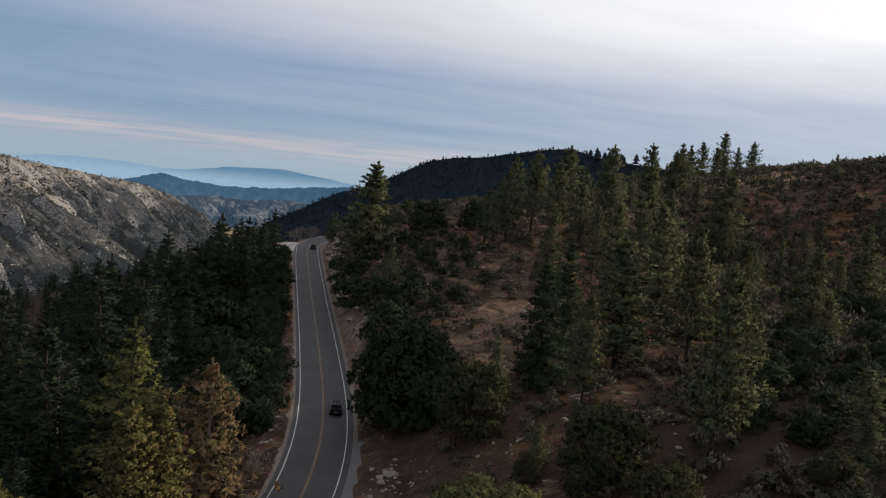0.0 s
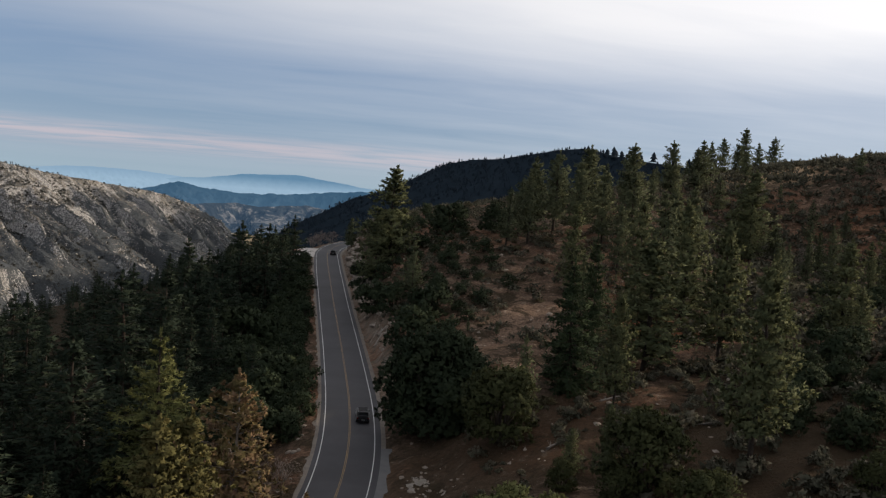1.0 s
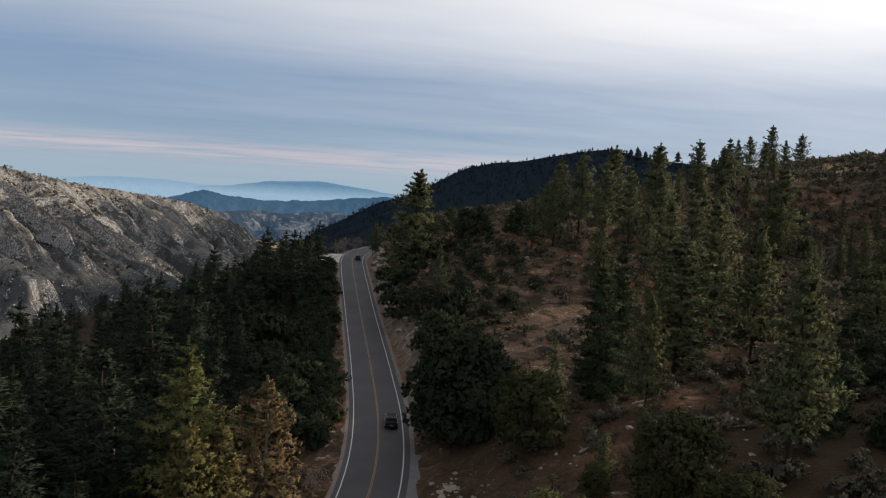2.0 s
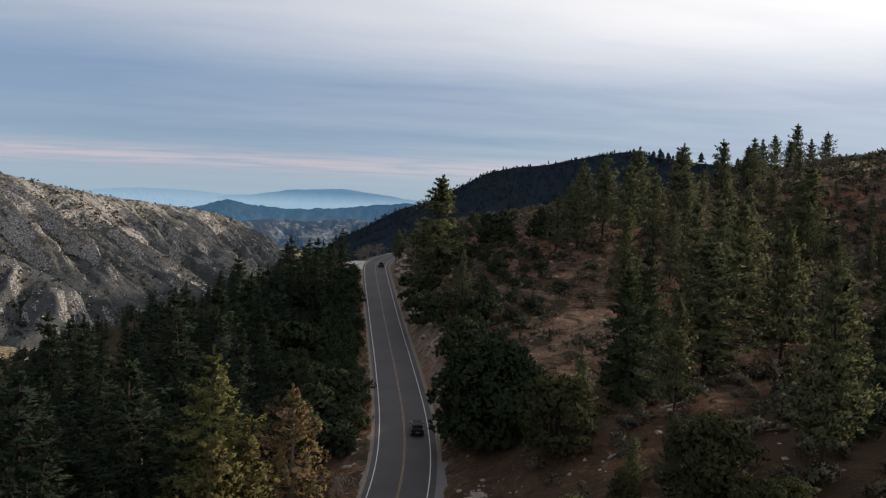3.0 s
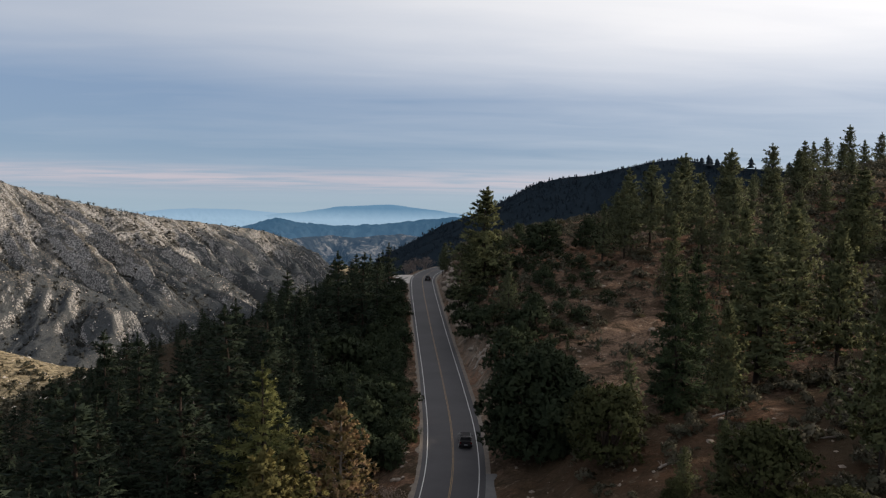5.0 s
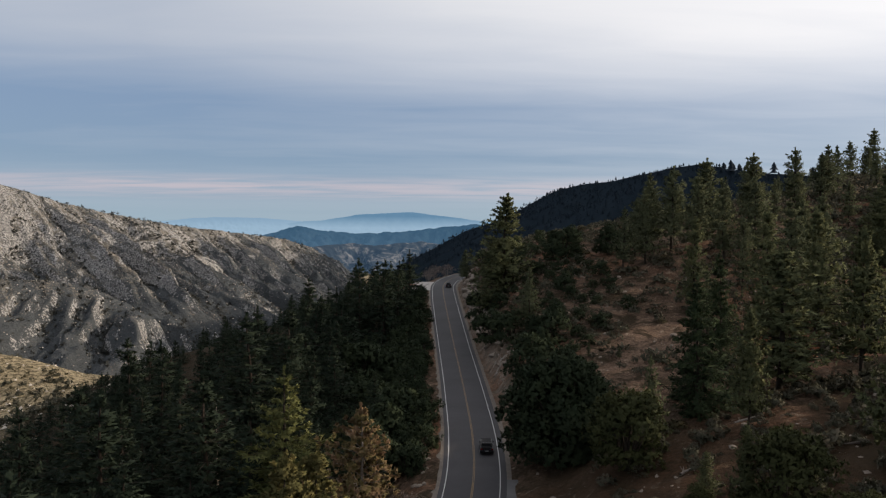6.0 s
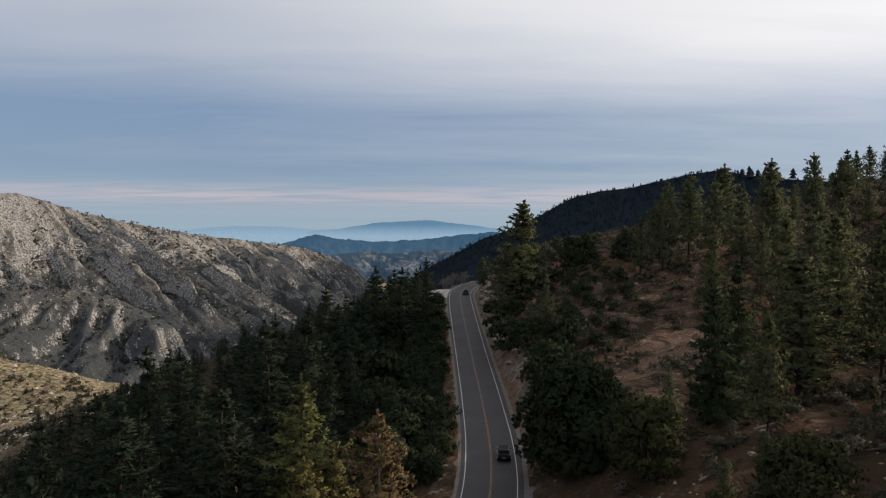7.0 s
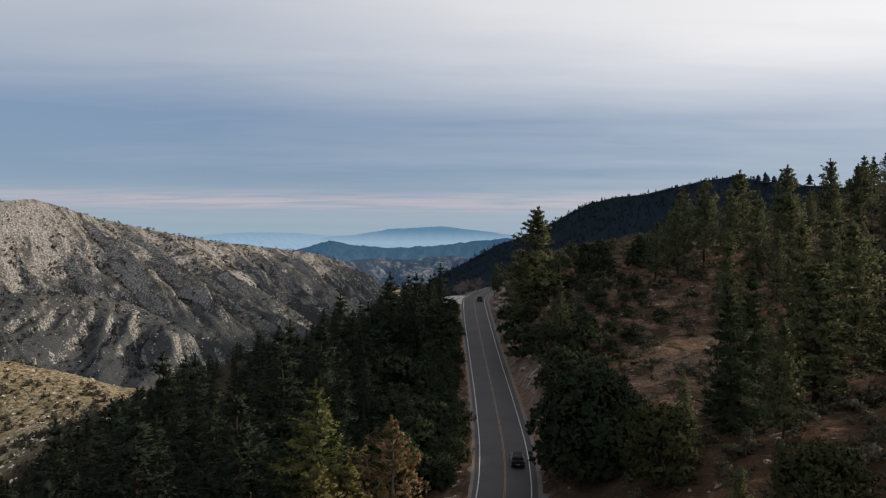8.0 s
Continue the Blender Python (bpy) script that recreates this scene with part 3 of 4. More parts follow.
def blades(rng, base, way, face, length, width, spread, count, fan=0.5):
    """Bunches of pointed blades that fan out from each base along its way, turned to the side that face names."""
    base, way, face = (np.repeat(v, count, 0) for v in (base, way, face))
    length, n = np.repeat(length, count), len(base)
    d = way + rng.normal(0, spread, (n, 3))
    d /= np.linalg.norm(d, axis=1)[:, None] + 1e-9
    f = face + rng.normal(0, fan, (n, 3))
    side = np.cross(d, f)
    side /= np.linalg.norm(side, axis=1)[:, None] + 1e-9
    l = (length * rng.uniform(0.6, 1.3, n))[:, None]
    w = width * rng.uniform(0.7, 1.3, n)[:, None]
    start = base + rng.normal(0, 0.12, (n, 3)) * l
    v = np.stack([start + d * l * 0.3 + side * w * 0.5, start + d * l * 0.3 - side * w * 0.5, start + d * l * 1.1], 1)
    flip = rng.random(n) < 0.4
    v[flip, 2] = (start - d * l * 0.4)[flip]
    g = np.cross(v[:, 1] - v[:, 0], v[:, 2] - v[:, 0])
    turned = (g * f).sum(1) < 0
    v[turned] = v[turned][:, [1, 0, 2]]
    soft = face + 0.3 * f
    soft /= np.linalg.norm(soft, axis=1)[:, None] + 1e-9
    return v.reshape(-1, 3), np.arange(n * 3).reshape(-1, 3), np.repeat(soft, 3, 0)


def heap(parts_of_crown):
    """Several bunches of blades as one crown."""
    v, f = join([(a, b) for a, b, _ in parts_of_crown])
    return v, f, np.concatenate([n for _, _, n in parts_of_crown])


def conifer(seed, tall, wide, bare, layers, per, tufts, count, kind, lean=0.0, gaps=0.1, size=1.0, thin_top=0.0, full=0.9, fill=10, broad=1.0):
    """Trunk with limbs, and crown, of one conifer. kind: fir has long layered sprays, pine has rounded tufts along its limbs."""
    rng = np.random.default_rng(seed)
    zs = np.linspace(-0.8, tall, 9)
    wob = np.cumsum(rng.normal(0, 0.006 * tall, (9, 2)), 0)
    wob -= wob[0]
    trunk = np.column_stack([wob[:, 0] + lean * zs, wob[:, 1], zs])
    r0 = 0.013 * tall + 0.08
    pieces = [ring_tube(trunk, r0 * np.linspace(1, 0.06, 9) ** 0.9, 7)]
    bases, ways, faces, lens = [], [], [], []
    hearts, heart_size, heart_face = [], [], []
    lop = rng.uniform(0, 6.28)
    up = np.array([0, 0, 1.0])
    for i in range(layers):
        f = min(max((i + rng.uniform(-0.35, 0.35)) / layers, 0), 1)
        h = tall * (bare + (0.985 - bare) * f)
        prof = (1 - f) ** (0.95 if kind == "fir" else full) * (0.55 + 0.45 * min(1, f / 0.16))
        tier = wide * prof * rng.uniform(0.78, 1.16) + 0.25
        a0 = rng.uniform(0, 6.28)
        m = max(3, int(per * (0.5 + 0.5 * prof) + 0.5))
        for j in range(m):
            if rng.random() < gaps + thin_top * f:
                continue
            a = a0 + 6.283 * j / m + rng.normal(0, 0.25)
            reach = tier * rng.uniform(0.55, 1.1) * (1 + 0.18 * math.cos(a - lop))
            if rng.random() < 0.07:
                reach *= 1.3
            c = np.array([np.interp(h, zs, trunk[:, 0]), np.interp(h, zs, trunk[:, 1]), h])
            out = np.array([math.cos(a), math.sin(a), 0])
            s = np.linspace(0, 1, 4)
            if kind == "fir":
                dz = (-0.34 + 0.55 * f) * s * reach + 0.16 * reach * s ** 2.5
            else:
                dz = (-0.16 + 0.60 * f) * s * reach + 0.16 * reach * s ** 2.5
            limb = c + out * (s * reach)[:, None] + np.column_stack([0 * s, 0 * s, dz])
            pieces.append(ring_tube(limb[[0, 3]], (0.0035 * tall * prof + 0.02) * np.array([1, 0.3]), 3))
            q = np.clip(np.linspace(0.22, 1.0, tufts) + rng.normal(0, 0.05, tufts), 0.15, 1.03)
            at = np.stack([np.interp(q, s, limb[:, k]) for k in range(3)], 1)
            sidew = np.array([-out[1], out[0], 0])
            off = rng.normal(0, 1, tufts)
            if kind == "fir":
                at = at + sidew * (off * 0.17 * reach * (1.2 - q))[:, None] + up * rng.normal(-0.02, 0.035 * reach, (tufts, 1))
                w = out * 0.75 + sidew * (off * 0.6)[:, None] + up * (-0.22 + 0.35 * f)
                lens.append(np.full(tufts, size * (0.40 + 0.12 * reach)))
            else:
                at = at + sidew * (off * 0.17 * reach)[:, None] + up * rng.normal(0.02, 0.05 * reach, (tufts, 1))
                w = out * 0.6 + sidew * (off * 0.5)[:, None] + up * 0.25
                lens.append(np.full(tufts, size * (0.44 + 0.06 * reach)))
            bases.append(at)
            ways.append(w + 0 * at)
            faces.append(out * 0.75 + sidew * (off * 0.35)[:, None] + up * 0.55 + 0 * at)
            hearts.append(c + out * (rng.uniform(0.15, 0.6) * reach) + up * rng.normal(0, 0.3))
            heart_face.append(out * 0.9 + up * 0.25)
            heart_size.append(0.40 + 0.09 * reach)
    top = trunk[-1]
    bases.append(np.stack([top - [0, 0, 0.2 * k] for k in range(6)]))
    ways.append(np.tile([0, 0, 1.0], (6, 1)))
    faces.append(rng.normal(0, 1, (6, 3)) * (1, 1, 0.2))
    lens.append(np.full(6, 0.40 * size))
    crown = blades(rng, np.concatenate(bases), np.concatenate(ways), np.concatenate(faces), np.concatenate(lens), broad * size * (0.25 if kind == "fir" else 0.30), 0.36 if kind == "fir" else 0.6, count)
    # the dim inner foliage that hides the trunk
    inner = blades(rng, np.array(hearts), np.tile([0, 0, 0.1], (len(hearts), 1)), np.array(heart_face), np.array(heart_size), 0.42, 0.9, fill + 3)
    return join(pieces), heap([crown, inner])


def broadleaf(seed, tall, wide, clusters, count, stems=3, leaf=0.30, base=0.25, dome=False):
    """Trunk with limbs, and crown, of an oak or a shrub: leaf clusters over a heap of rounded boughs, with gaps between them."""
    rng = np.random.default_rng(seed)
    pieces, lobes = [], []
    n = 5 + stems * (5 if dome else 3)
    for k in range(n):
        a = k * 2.399 + rng.normal(0, 0.5)
        r = wide * rng.uniform(0.6, 0.92) * math.sqrt((k + 0.4) / n)
        size = wide * (rng.uniform(0.22, 0.40) if dome else rng.uniform(0.20, 0.46))
        if dome:
            # boughs fill a rounded dome that reaches down to the ground
            lift = math.sqrt(max(0.0, 1 - 0.92 * (r / wide) ** 2)) * rng.uniform(0.45, 1.0) ** 0.6
            hz = max(tall * (base + (0.98 - base) * lift) - size * 0.8, size * 0.5)
        else:
            hz = tall * (base + (0.86 - base) * (1 - 0.95 * (r / wide) ** 2) * rng.uniform(0.62, 1.0)) - size * 0.45
        end = np.array([math.cos(a) * r, math.sin(a) * r, max(hz, size * 0.4)])
        if k % 2 == 0:
            s = np.linspace(0, 1, 5)[:, None]
            foot = np.array([math.cos(a) * 0.03 * tall, math.sin(a) * 0.03 * tall, -0.5])
            bend = np.array([0, 0, tall * 0.08]) * np.sin(s * math.pi)
            pieces.append(ring_tube(foot * (1 - s) + end * s + bend, (0.012 * tall + 0.03) * np.linspace(1, 0.25, 5), 5))
        lobes.append((end, size))
    for k in range(n // 2 if dome else 0):
        a, size = k * 2.399 + rng.normal(0, 0.4), wide * rng.uniform(0.24, 0.36)
        r = wide * rng.uniform(0.5, 0.8)
        lobes.append((np.array([math.cos(a) * r, math.sin(a) * r, size * 0.6 + base * tall]), size))
    bases, ways = [], []
    vol = np.array([r * r for _, r in lobes])
    for (c, r), each in zip(lobes, (clusters * vol / vol.sum()).astype(int)):
        d = rng.normal(0, 1, (each, 3))
        d /= np.linalg.norm(d, axis=1)[:, None]
        d[:, 2] = np.where(d[:, 2] < -0.55, -d[:, 2], d[:, 2])
        at = c + d * (r * rng.uniform(0.6, 1.12, each))[:, None] * np.array([1, 1, 0.85])
        at[:, 2] = np.maximum(at[:, 2], tall * 0.03)
        bases.append(at)
        ways.append(d)
    b, w = np.concatenate(bases), np.concatenate(ways)
    heart = np.array([0, 0, tall * 0.4])
    out = b - heart
    out /= np.linalg.norm(out, axis=1)[:, None] + 1e-9
    crown = blades(rng, b, 0.4 * w + np.array([0, 0, 0.1]), 0.7 * w + 0.5 * out + np.array([0, 0, 0.2]), np.full(len(b), leaf * 1.3), leaf * 1.1, 0.8, count, 0.4)
    return join(pieces), crown


def tree(name, shape, bark, leaves, label, category, group):
    """One tree at the origin: an Empty with its trunk and crown."""
    (tv, tf), (cv, cf, cn) = shape
    root = tagged(new(name), label, category, group)
    part("trunk", mesh_of("trunk", tv, tf, [bark], smooth=True), root)
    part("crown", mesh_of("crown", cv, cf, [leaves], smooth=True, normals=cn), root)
    return root


class Kind:
    """A kind of tree in a few shapes; the first use of a shape places it, further uses copy it."""

    def __init__(self, name, shapes, bark, leaves, label, category, group):
        self.made = [[tree(name, s, bark, leaves, label, category, group), False] for s in shapes]
        self.tall = [float(s[1][0][:, 2].max()) for s in shapes]
        self.turn = 0

    def finish(self):
        """Removes the shapes that were never placed."""
        for ob, used in self.made:
            if not used:
                for o in (*ob.children_recursive, ob):
                    bpy.data.objects.remove(o)

    def put(self, x, y, tall, wide=1.0, z=None, label=""):
        i = self.turn % len(self.made)
        self.turn += 1
        s = tall / self.tall[i]
        m = Matrix.LocRotScale((x, y, ground_z(x, y) - 0.1 if z is None else z), Euler((0, 0, (self.turn * 2.399) % 6.283)), (s * wide, s * wide, s))
        ob, used = self.made[i]
        if used:
            ob = copy_thing(ob, m)
        else:
            ob.matrix_basis = m
            self.made[i][1] = True
        return tagged(ob, label)


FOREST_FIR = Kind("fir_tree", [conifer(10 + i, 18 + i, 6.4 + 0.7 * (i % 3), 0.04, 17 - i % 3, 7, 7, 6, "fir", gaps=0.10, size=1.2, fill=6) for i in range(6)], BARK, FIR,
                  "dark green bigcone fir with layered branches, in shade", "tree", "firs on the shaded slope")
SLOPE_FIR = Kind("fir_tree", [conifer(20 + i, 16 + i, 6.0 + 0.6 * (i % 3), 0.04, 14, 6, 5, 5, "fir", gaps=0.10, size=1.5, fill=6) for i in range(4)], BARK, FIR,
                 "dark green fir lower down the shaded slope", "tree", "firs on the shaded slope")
BANK_OAK = Kind("oak_bush", [broadleaf(145 + i, 4, 2.5, 330, 5, 2, 0.27, 0.03, True) for i in range(5)], BARK, OAK, "dark scrub oak on the bank above the road", "bush", "scrub oaks on the bank")
PINE_TREE = Kind("pine_tree", [conifer(30 + i, 18 + i, 6.0 + 0.3 * i, 0.17 + 0.05 * (i % 3), 16, 8, 7, 11, "pine", lean=0.006 * i, gaps=0.08, size=0.9) for i in range(5)], BARK, PINE,
                 "tall dark green pine with a bare lower trunk", "tree", "pines on the hillside")
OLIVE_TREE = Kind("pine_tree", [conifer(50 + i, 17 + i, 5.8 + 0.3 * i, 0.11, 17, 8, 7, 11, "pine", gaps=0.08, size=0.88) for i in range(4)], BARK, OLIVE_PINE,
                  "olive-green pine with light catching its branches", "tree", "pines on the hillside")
SLOPE_PINE = Kind("pine_tree", [conifer(60 + i, 12 + i, 4.4 + 0.4 * i, 0.10, 13, 7, 6, 7, "pine", gaps=0.08, size=1.05, fill=7) for i in range(5)], BARK, PINE,
                  "dark green pine among scrub on the upper slope", "tree", "pines on the hillside")
RIDGE_PINE = Kind("ridge_pine", [conifer(70 + i, 17, 5.8, 0.2, 16, 7, 8, 10, "pine", lean=0.015 * (i - 1), gaps=0.14, size=0.9, full=0.85, fill=14) for i in range(5)], BARK, PINE,
                  "dark pine standing out against the sky on the hilltop", "tree", "pines on the hilltop")
NEAR_PINE = Kind("pine_tree", [conifer(80 + i, 18 + i, 6.2 + 0.3 * i, 0.22, 17, 8, 9, 17, "pine", gaps=0.14, size=0.66, broad=1.4) for i in range(3)], BARK, OLIVE_PINE,
                 "olive-green pine with dense tufted branches on bare soil", "tree", "pines on the hillside")
TALL_FIR = Kind("fir_tree", [conifer(90, 22, 10.5, 0.04, 17, 7, 15, 18, "fir", gaps=0.16, size=0.70)], BARK, SUNLIT_FIR,
                "tall fir with long layered branches, needles coloured as if sunlit", "tree", "tall firs by the road")
DARK_FIR = Kind("fir_tree", [conifer(93 + i, 20, 8.0, 0.03, 21, 8, 10, 12, "fir", gaps=0.08, size=0.9) for i in range(2)], BARK, DEEP_FIR,
                "broad dark green fir with drooping branches down to the soil", "tree", "broad firs on the hillside")
YELLOW_TREE = Kind("yellow_pine", [conifer(110 + i, 18, 6.4, 0.05, 21, 8, 9, 17, "pine", gaps=0.14, size=0.64, full=0.85, broad=1.7, fill=8) for i in range(3)], BARK, YELLOW_PINE,
                   "yellow-green ailing pine with tufted branches", "tree", "yellowing pines by the road")
BROWN_TREE = Kind("browning_pine", [conifer(120, 19, 8.8, 0.06, 22, 8, 9, 19, "pine", gaps=0.08, size=0.64, thin_top=0.25, full=0.85, broad=1.7, fill=8)], GREY_BARK, BROWN_PINE,
                  "dying pine with yellow and pinkish-brown needles", "tree", "yellowing pines by the road")
BIG_OAK = Kind("oak_tree", [broadleaf(140, 13, 6.6, 7000, 9, 8, 0.30, 0.0, True)], BARK, OAK, "large dense dark live oak beside the road", "tree", "live oaks")
OAK_TREE = Kind("oak_tree", [broadleaf(141 + i, 8, 4.6, 700, 7, 3, 0.40, 0.03, True) for i in range(4)], BARK, OAK, "dense dark green live oak with a rounded crown", "tree", "live oaks")
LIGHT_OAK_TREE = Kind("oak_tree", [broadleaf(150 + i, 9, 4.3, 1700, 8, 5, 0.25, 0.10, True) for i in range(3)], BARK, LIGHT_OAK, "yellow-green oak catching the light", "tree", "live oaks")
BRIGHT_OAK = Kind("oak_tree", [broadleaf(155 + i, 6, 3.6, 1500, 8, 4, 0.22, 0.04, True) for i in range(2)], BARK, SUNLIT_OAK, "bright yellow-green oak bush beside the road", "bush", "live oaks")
SHRUB = Kind("shrub", [broadleaf(160 + i, 2.2, 1.5, 80, 6, 1, 0.34, 0.08) for i in range(5)], BARK, SCRUB, "low grey-green chaparral shrub", "shrub", "chaparral shrubs")
DRY_SHRUB = Kind("dry_shrub", [broadleaf(170 + i, 4, 2.6, 300, 4, 3, 0.12, 0.15) for i in range(2)], GREY_BARK, DRY_TWIGS, "leafless pale grey-brown bush", "shrub", "dry bushes")
KINDS = (BRIGHT_OAK, DARK_FIR, FOREST_FIR, SLOPE_FIR, BANK_OAK, NEAR_PINE, PINE_TREE, SLOPE_PINE, OLIVE_TREE, RIDGE_PINE, TALL_FIR, YELLOW_TREE, BROWN_TREE, BIG_OAK, OAK_TREE, LIGHT_OAK_TREE, SHRUB, DRY_SHRUB)


# ---- trees that stand out, grove by grove: x, y, height
def grove(kind, rows, wide=1.0):
    for x, y, tall in rows:
        kind.put(x, y, tall, wide)
        placed.append((x, y))


rng = np.random.default_rng(4)
placed = []
grove(YELLOW_TREE, [(-12.1, 82.0, 18.7), (-9.7, 85.3, 17.4), (-18.3, 66.5, 17.5)])
grove(BROWN_TREE, [(-5.4, 92.7, 18.2)])
grove(TALL_FIR, [(-15.8, 110.7, 22.9)])
grove(OLIVE_TREE, [(23.3, 216.0, 24.5), (19.5, 214.0, 17.0)], 1.3)
grove(BIG_OAK, [(19.8, 113.5, 14.6)], 0.98)
grove(RIDGE_PINE, [(115.7, 257.9, 19.6), (130.8, 268.5, 17.8), (127.2, 265.8, 16.1), (155.0, 301.1, 15.5), (163.8, 307.8, 12.3), (184.3, 339.9, 18.0),
                   (200.1, 356.4, 14.6), (215.2, 370.7, 21.5), (215.2, 359.2, 9.9), (221.6, 319.4, 6.0), (91.7, 231.2, 19.0), (146.7, 294.1, 14.0),
                   (62.3, 206.5, 22.2), (58.2, 211.7, 20.0), (53.7, 206.8, 20.0), (72.1, 211.7, 18.4)])
grove(PINE_TREE, [(61.8, 222.2, 18.5), (65.4, 197.2, 19.5), (74.2, 185.8, 19.8), (53.4, 196.6, 17.5), (47.5, 194.7, 15.0),
                  (73.9, 166.1, 19.9), (86.1, 179.1, 18.5), (122.6, 239.1, 13.5), (119.5, 177.2, 18.0), (146.5, 213.2, 15.1)], 0.95)
grove(PINE_TREE, [(70.1, 192.5, 19.0), (80.7, 176.0, 17.8), (65.5, 169.6, 17.0), (51.7, 150.0, 13.9), (138.3, 216.0, 21.0), (23.6, 172.1, 12.3), (18.0, 283.2, 11.6)], 0.82)
grove(PINE_TREE, [(17.2, 289.0, 9.4), (29.9, 145.7, 3.4), (34.4, 142.6, 4.2)], 0.9)
grove(SLOPE_PINE, [(29.0, 104.0, 11.0)], 0.6)
grove(OLIVE_TREE, [(53.3, 162.1, 18.6), (60.0, 144.5, 23.0), (70.1, 147.9, 15.5)], 0.8)
grove(OLIVE_TREE, [(120.6, 157.9, 18.5), (111.1, 152.5, 13.3), (125.4, 191.3, 10.0), (88.4, 126.6, 11.5), (87.0, 120.6, 9.6)], 0.9)
grove(OLIVE_TREE, [(28.6, 83.5, 5.5), (37.0, 80.0, 5.0), (62.0, 77.5, 6.0), (57.0, 70.0, 6.5)], 1.35)
grove(NEAR_PINE, [(60.3, 114.5, 21.6), (43.6, 75.0, 21.0), (61.7, 101.4, 13.0)], 0.84)
grove(NEAR_PINE, [(38.5, 98.0, 13.0), (30.5, 78.5, 8.5)], 0.8)
grove(DARK_FIR, [(48.1, 133.4, 19.0)], 0.6)
grove(OAK_TREE, [(40.0, 227.2, 8.5), (50.2, 218.0, 8.5), (17.8, 187.9, 8.0), (20.0, 172.6, 6.2), (17.9, 218.0, 6.2), (27.9, 166.4, 4.8), (20.0, 147.4, 8.2),
                 (20.3, 200.7, 5.0), (24.5, 158.0, 6.0), (70.8, 89.0, 5.5), (68.3, 97.1, 4.2), (4.4, 229.0, 3.4), (-3.4, 148.8, 7.0), (-6.2, 119.7, 10.5),
                 (-4.6, 135.0, 8.5), (-4.5, 165.0, 6.5), (-4.5, 186.0, 6.0), (-4.5, 205.0, 5.5), (74.0, 105.0, 6.0), (80.0, 112.0, 6.5), (19.6, 111.5, 7.0), (23.5, 110.0, 6.5)])
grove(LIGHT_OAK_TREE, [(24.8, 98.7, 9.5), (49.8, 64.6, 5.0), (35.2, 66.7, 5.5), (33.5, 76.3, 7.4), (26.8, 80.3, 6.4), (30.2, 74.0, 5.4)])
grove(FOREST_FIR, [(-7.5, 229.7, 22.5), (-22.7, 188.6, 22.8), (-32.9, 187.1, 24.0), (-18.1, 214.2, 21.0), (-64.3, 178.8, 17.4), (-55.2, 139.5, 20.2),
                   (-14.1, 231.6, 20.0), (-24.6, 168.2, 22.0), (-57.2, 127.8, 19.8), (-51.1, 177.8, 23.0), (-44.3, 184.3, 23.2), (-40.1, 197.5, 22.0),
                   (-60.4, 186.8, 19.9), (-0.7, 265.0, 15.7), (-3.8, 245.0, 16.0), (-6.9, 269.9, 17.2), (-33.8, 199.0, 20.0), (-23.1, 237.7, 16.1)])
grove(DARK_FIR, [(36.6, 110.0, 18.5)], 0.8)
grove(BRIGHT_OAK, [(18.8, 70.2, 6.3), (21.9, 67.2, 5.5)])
grove(DRY_SHRUB, [(9.0, 327.0, 6.0), (13.5, 331.0, 5.0), (6.0, 322.0, 4.0), (132.0, 205.0, 3.0), (126.0, 198.0, 2.6), (-0.5, 101.0, 2.0)])


def free(x, y, gap):
    if any((x - a) ** 2 + (y - b) ** 2 < gap * gap for a, b in placed):
        return False
    placed.append((x, y))
    return True


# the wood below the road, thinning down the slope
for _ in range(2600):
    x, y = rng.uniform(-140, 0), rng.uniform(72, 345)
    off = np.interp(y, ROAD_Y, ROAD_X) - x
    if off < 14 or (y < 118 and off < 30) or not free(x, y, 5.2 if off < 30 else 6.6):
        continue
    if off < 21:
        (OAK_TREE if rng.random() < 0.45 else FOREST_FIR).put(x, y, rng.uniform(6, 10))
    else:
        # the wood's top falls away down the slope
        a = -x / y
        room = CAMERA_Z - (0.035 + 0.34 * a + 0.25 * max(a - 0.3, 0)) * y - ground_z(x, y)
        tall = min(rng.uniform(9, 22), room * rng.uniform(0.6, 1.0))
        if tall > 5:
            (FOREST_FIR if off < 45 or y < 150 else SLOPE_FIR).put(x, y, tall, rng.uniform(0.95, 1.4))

# more pines on the hillside, thick on its shoulder and open lower down
for _ in range(700):
    x, y = rng.uniform(40, 215), rng.uniform(110, 372)
    a = math.degrees(math.atan2(x, y))
    thick = 0.30 if 15.5 < a < 26 and y > 185 else (0.35 if 28 < a < 33 else (0.06 if a > 33 else 0.04))
    if y > 250 and a > 29:
        continue
    if a < 15 or rng.random() > thick or not free(x, y, 6.5):
        continue
    (SLOPE_PINE if rng.random() < 0.72 else OLIVE_TREE).put(x, y, rng.uniform(8, 16) if y < 300 else rng.uniform(6, 11), rng.uniform(0.75, 1.25))
for _ in range(240):
    x, y = rng.uniform(46, 125), rng.uniform(58, 160)
    if math.atan2(x, y) > radians(31.5) and free(x, y, 4.2):
        OAK_TREE.put(x, y, rng.uniform(3.0, 6.0), 1.0)
for _ in range(420):
    y = rng.uniform(116, 285)
    x = np.interp(y, ROAD_Y, ROAD_X) - rng.uniform(6.8, 14)
    if free(x, y, 2.1):
        BANK_OAK.put(x, y, rng.uniform(2.4, 4.6), rng.uniform(0.85, 1.05), label="low dark scrub oak below the road")
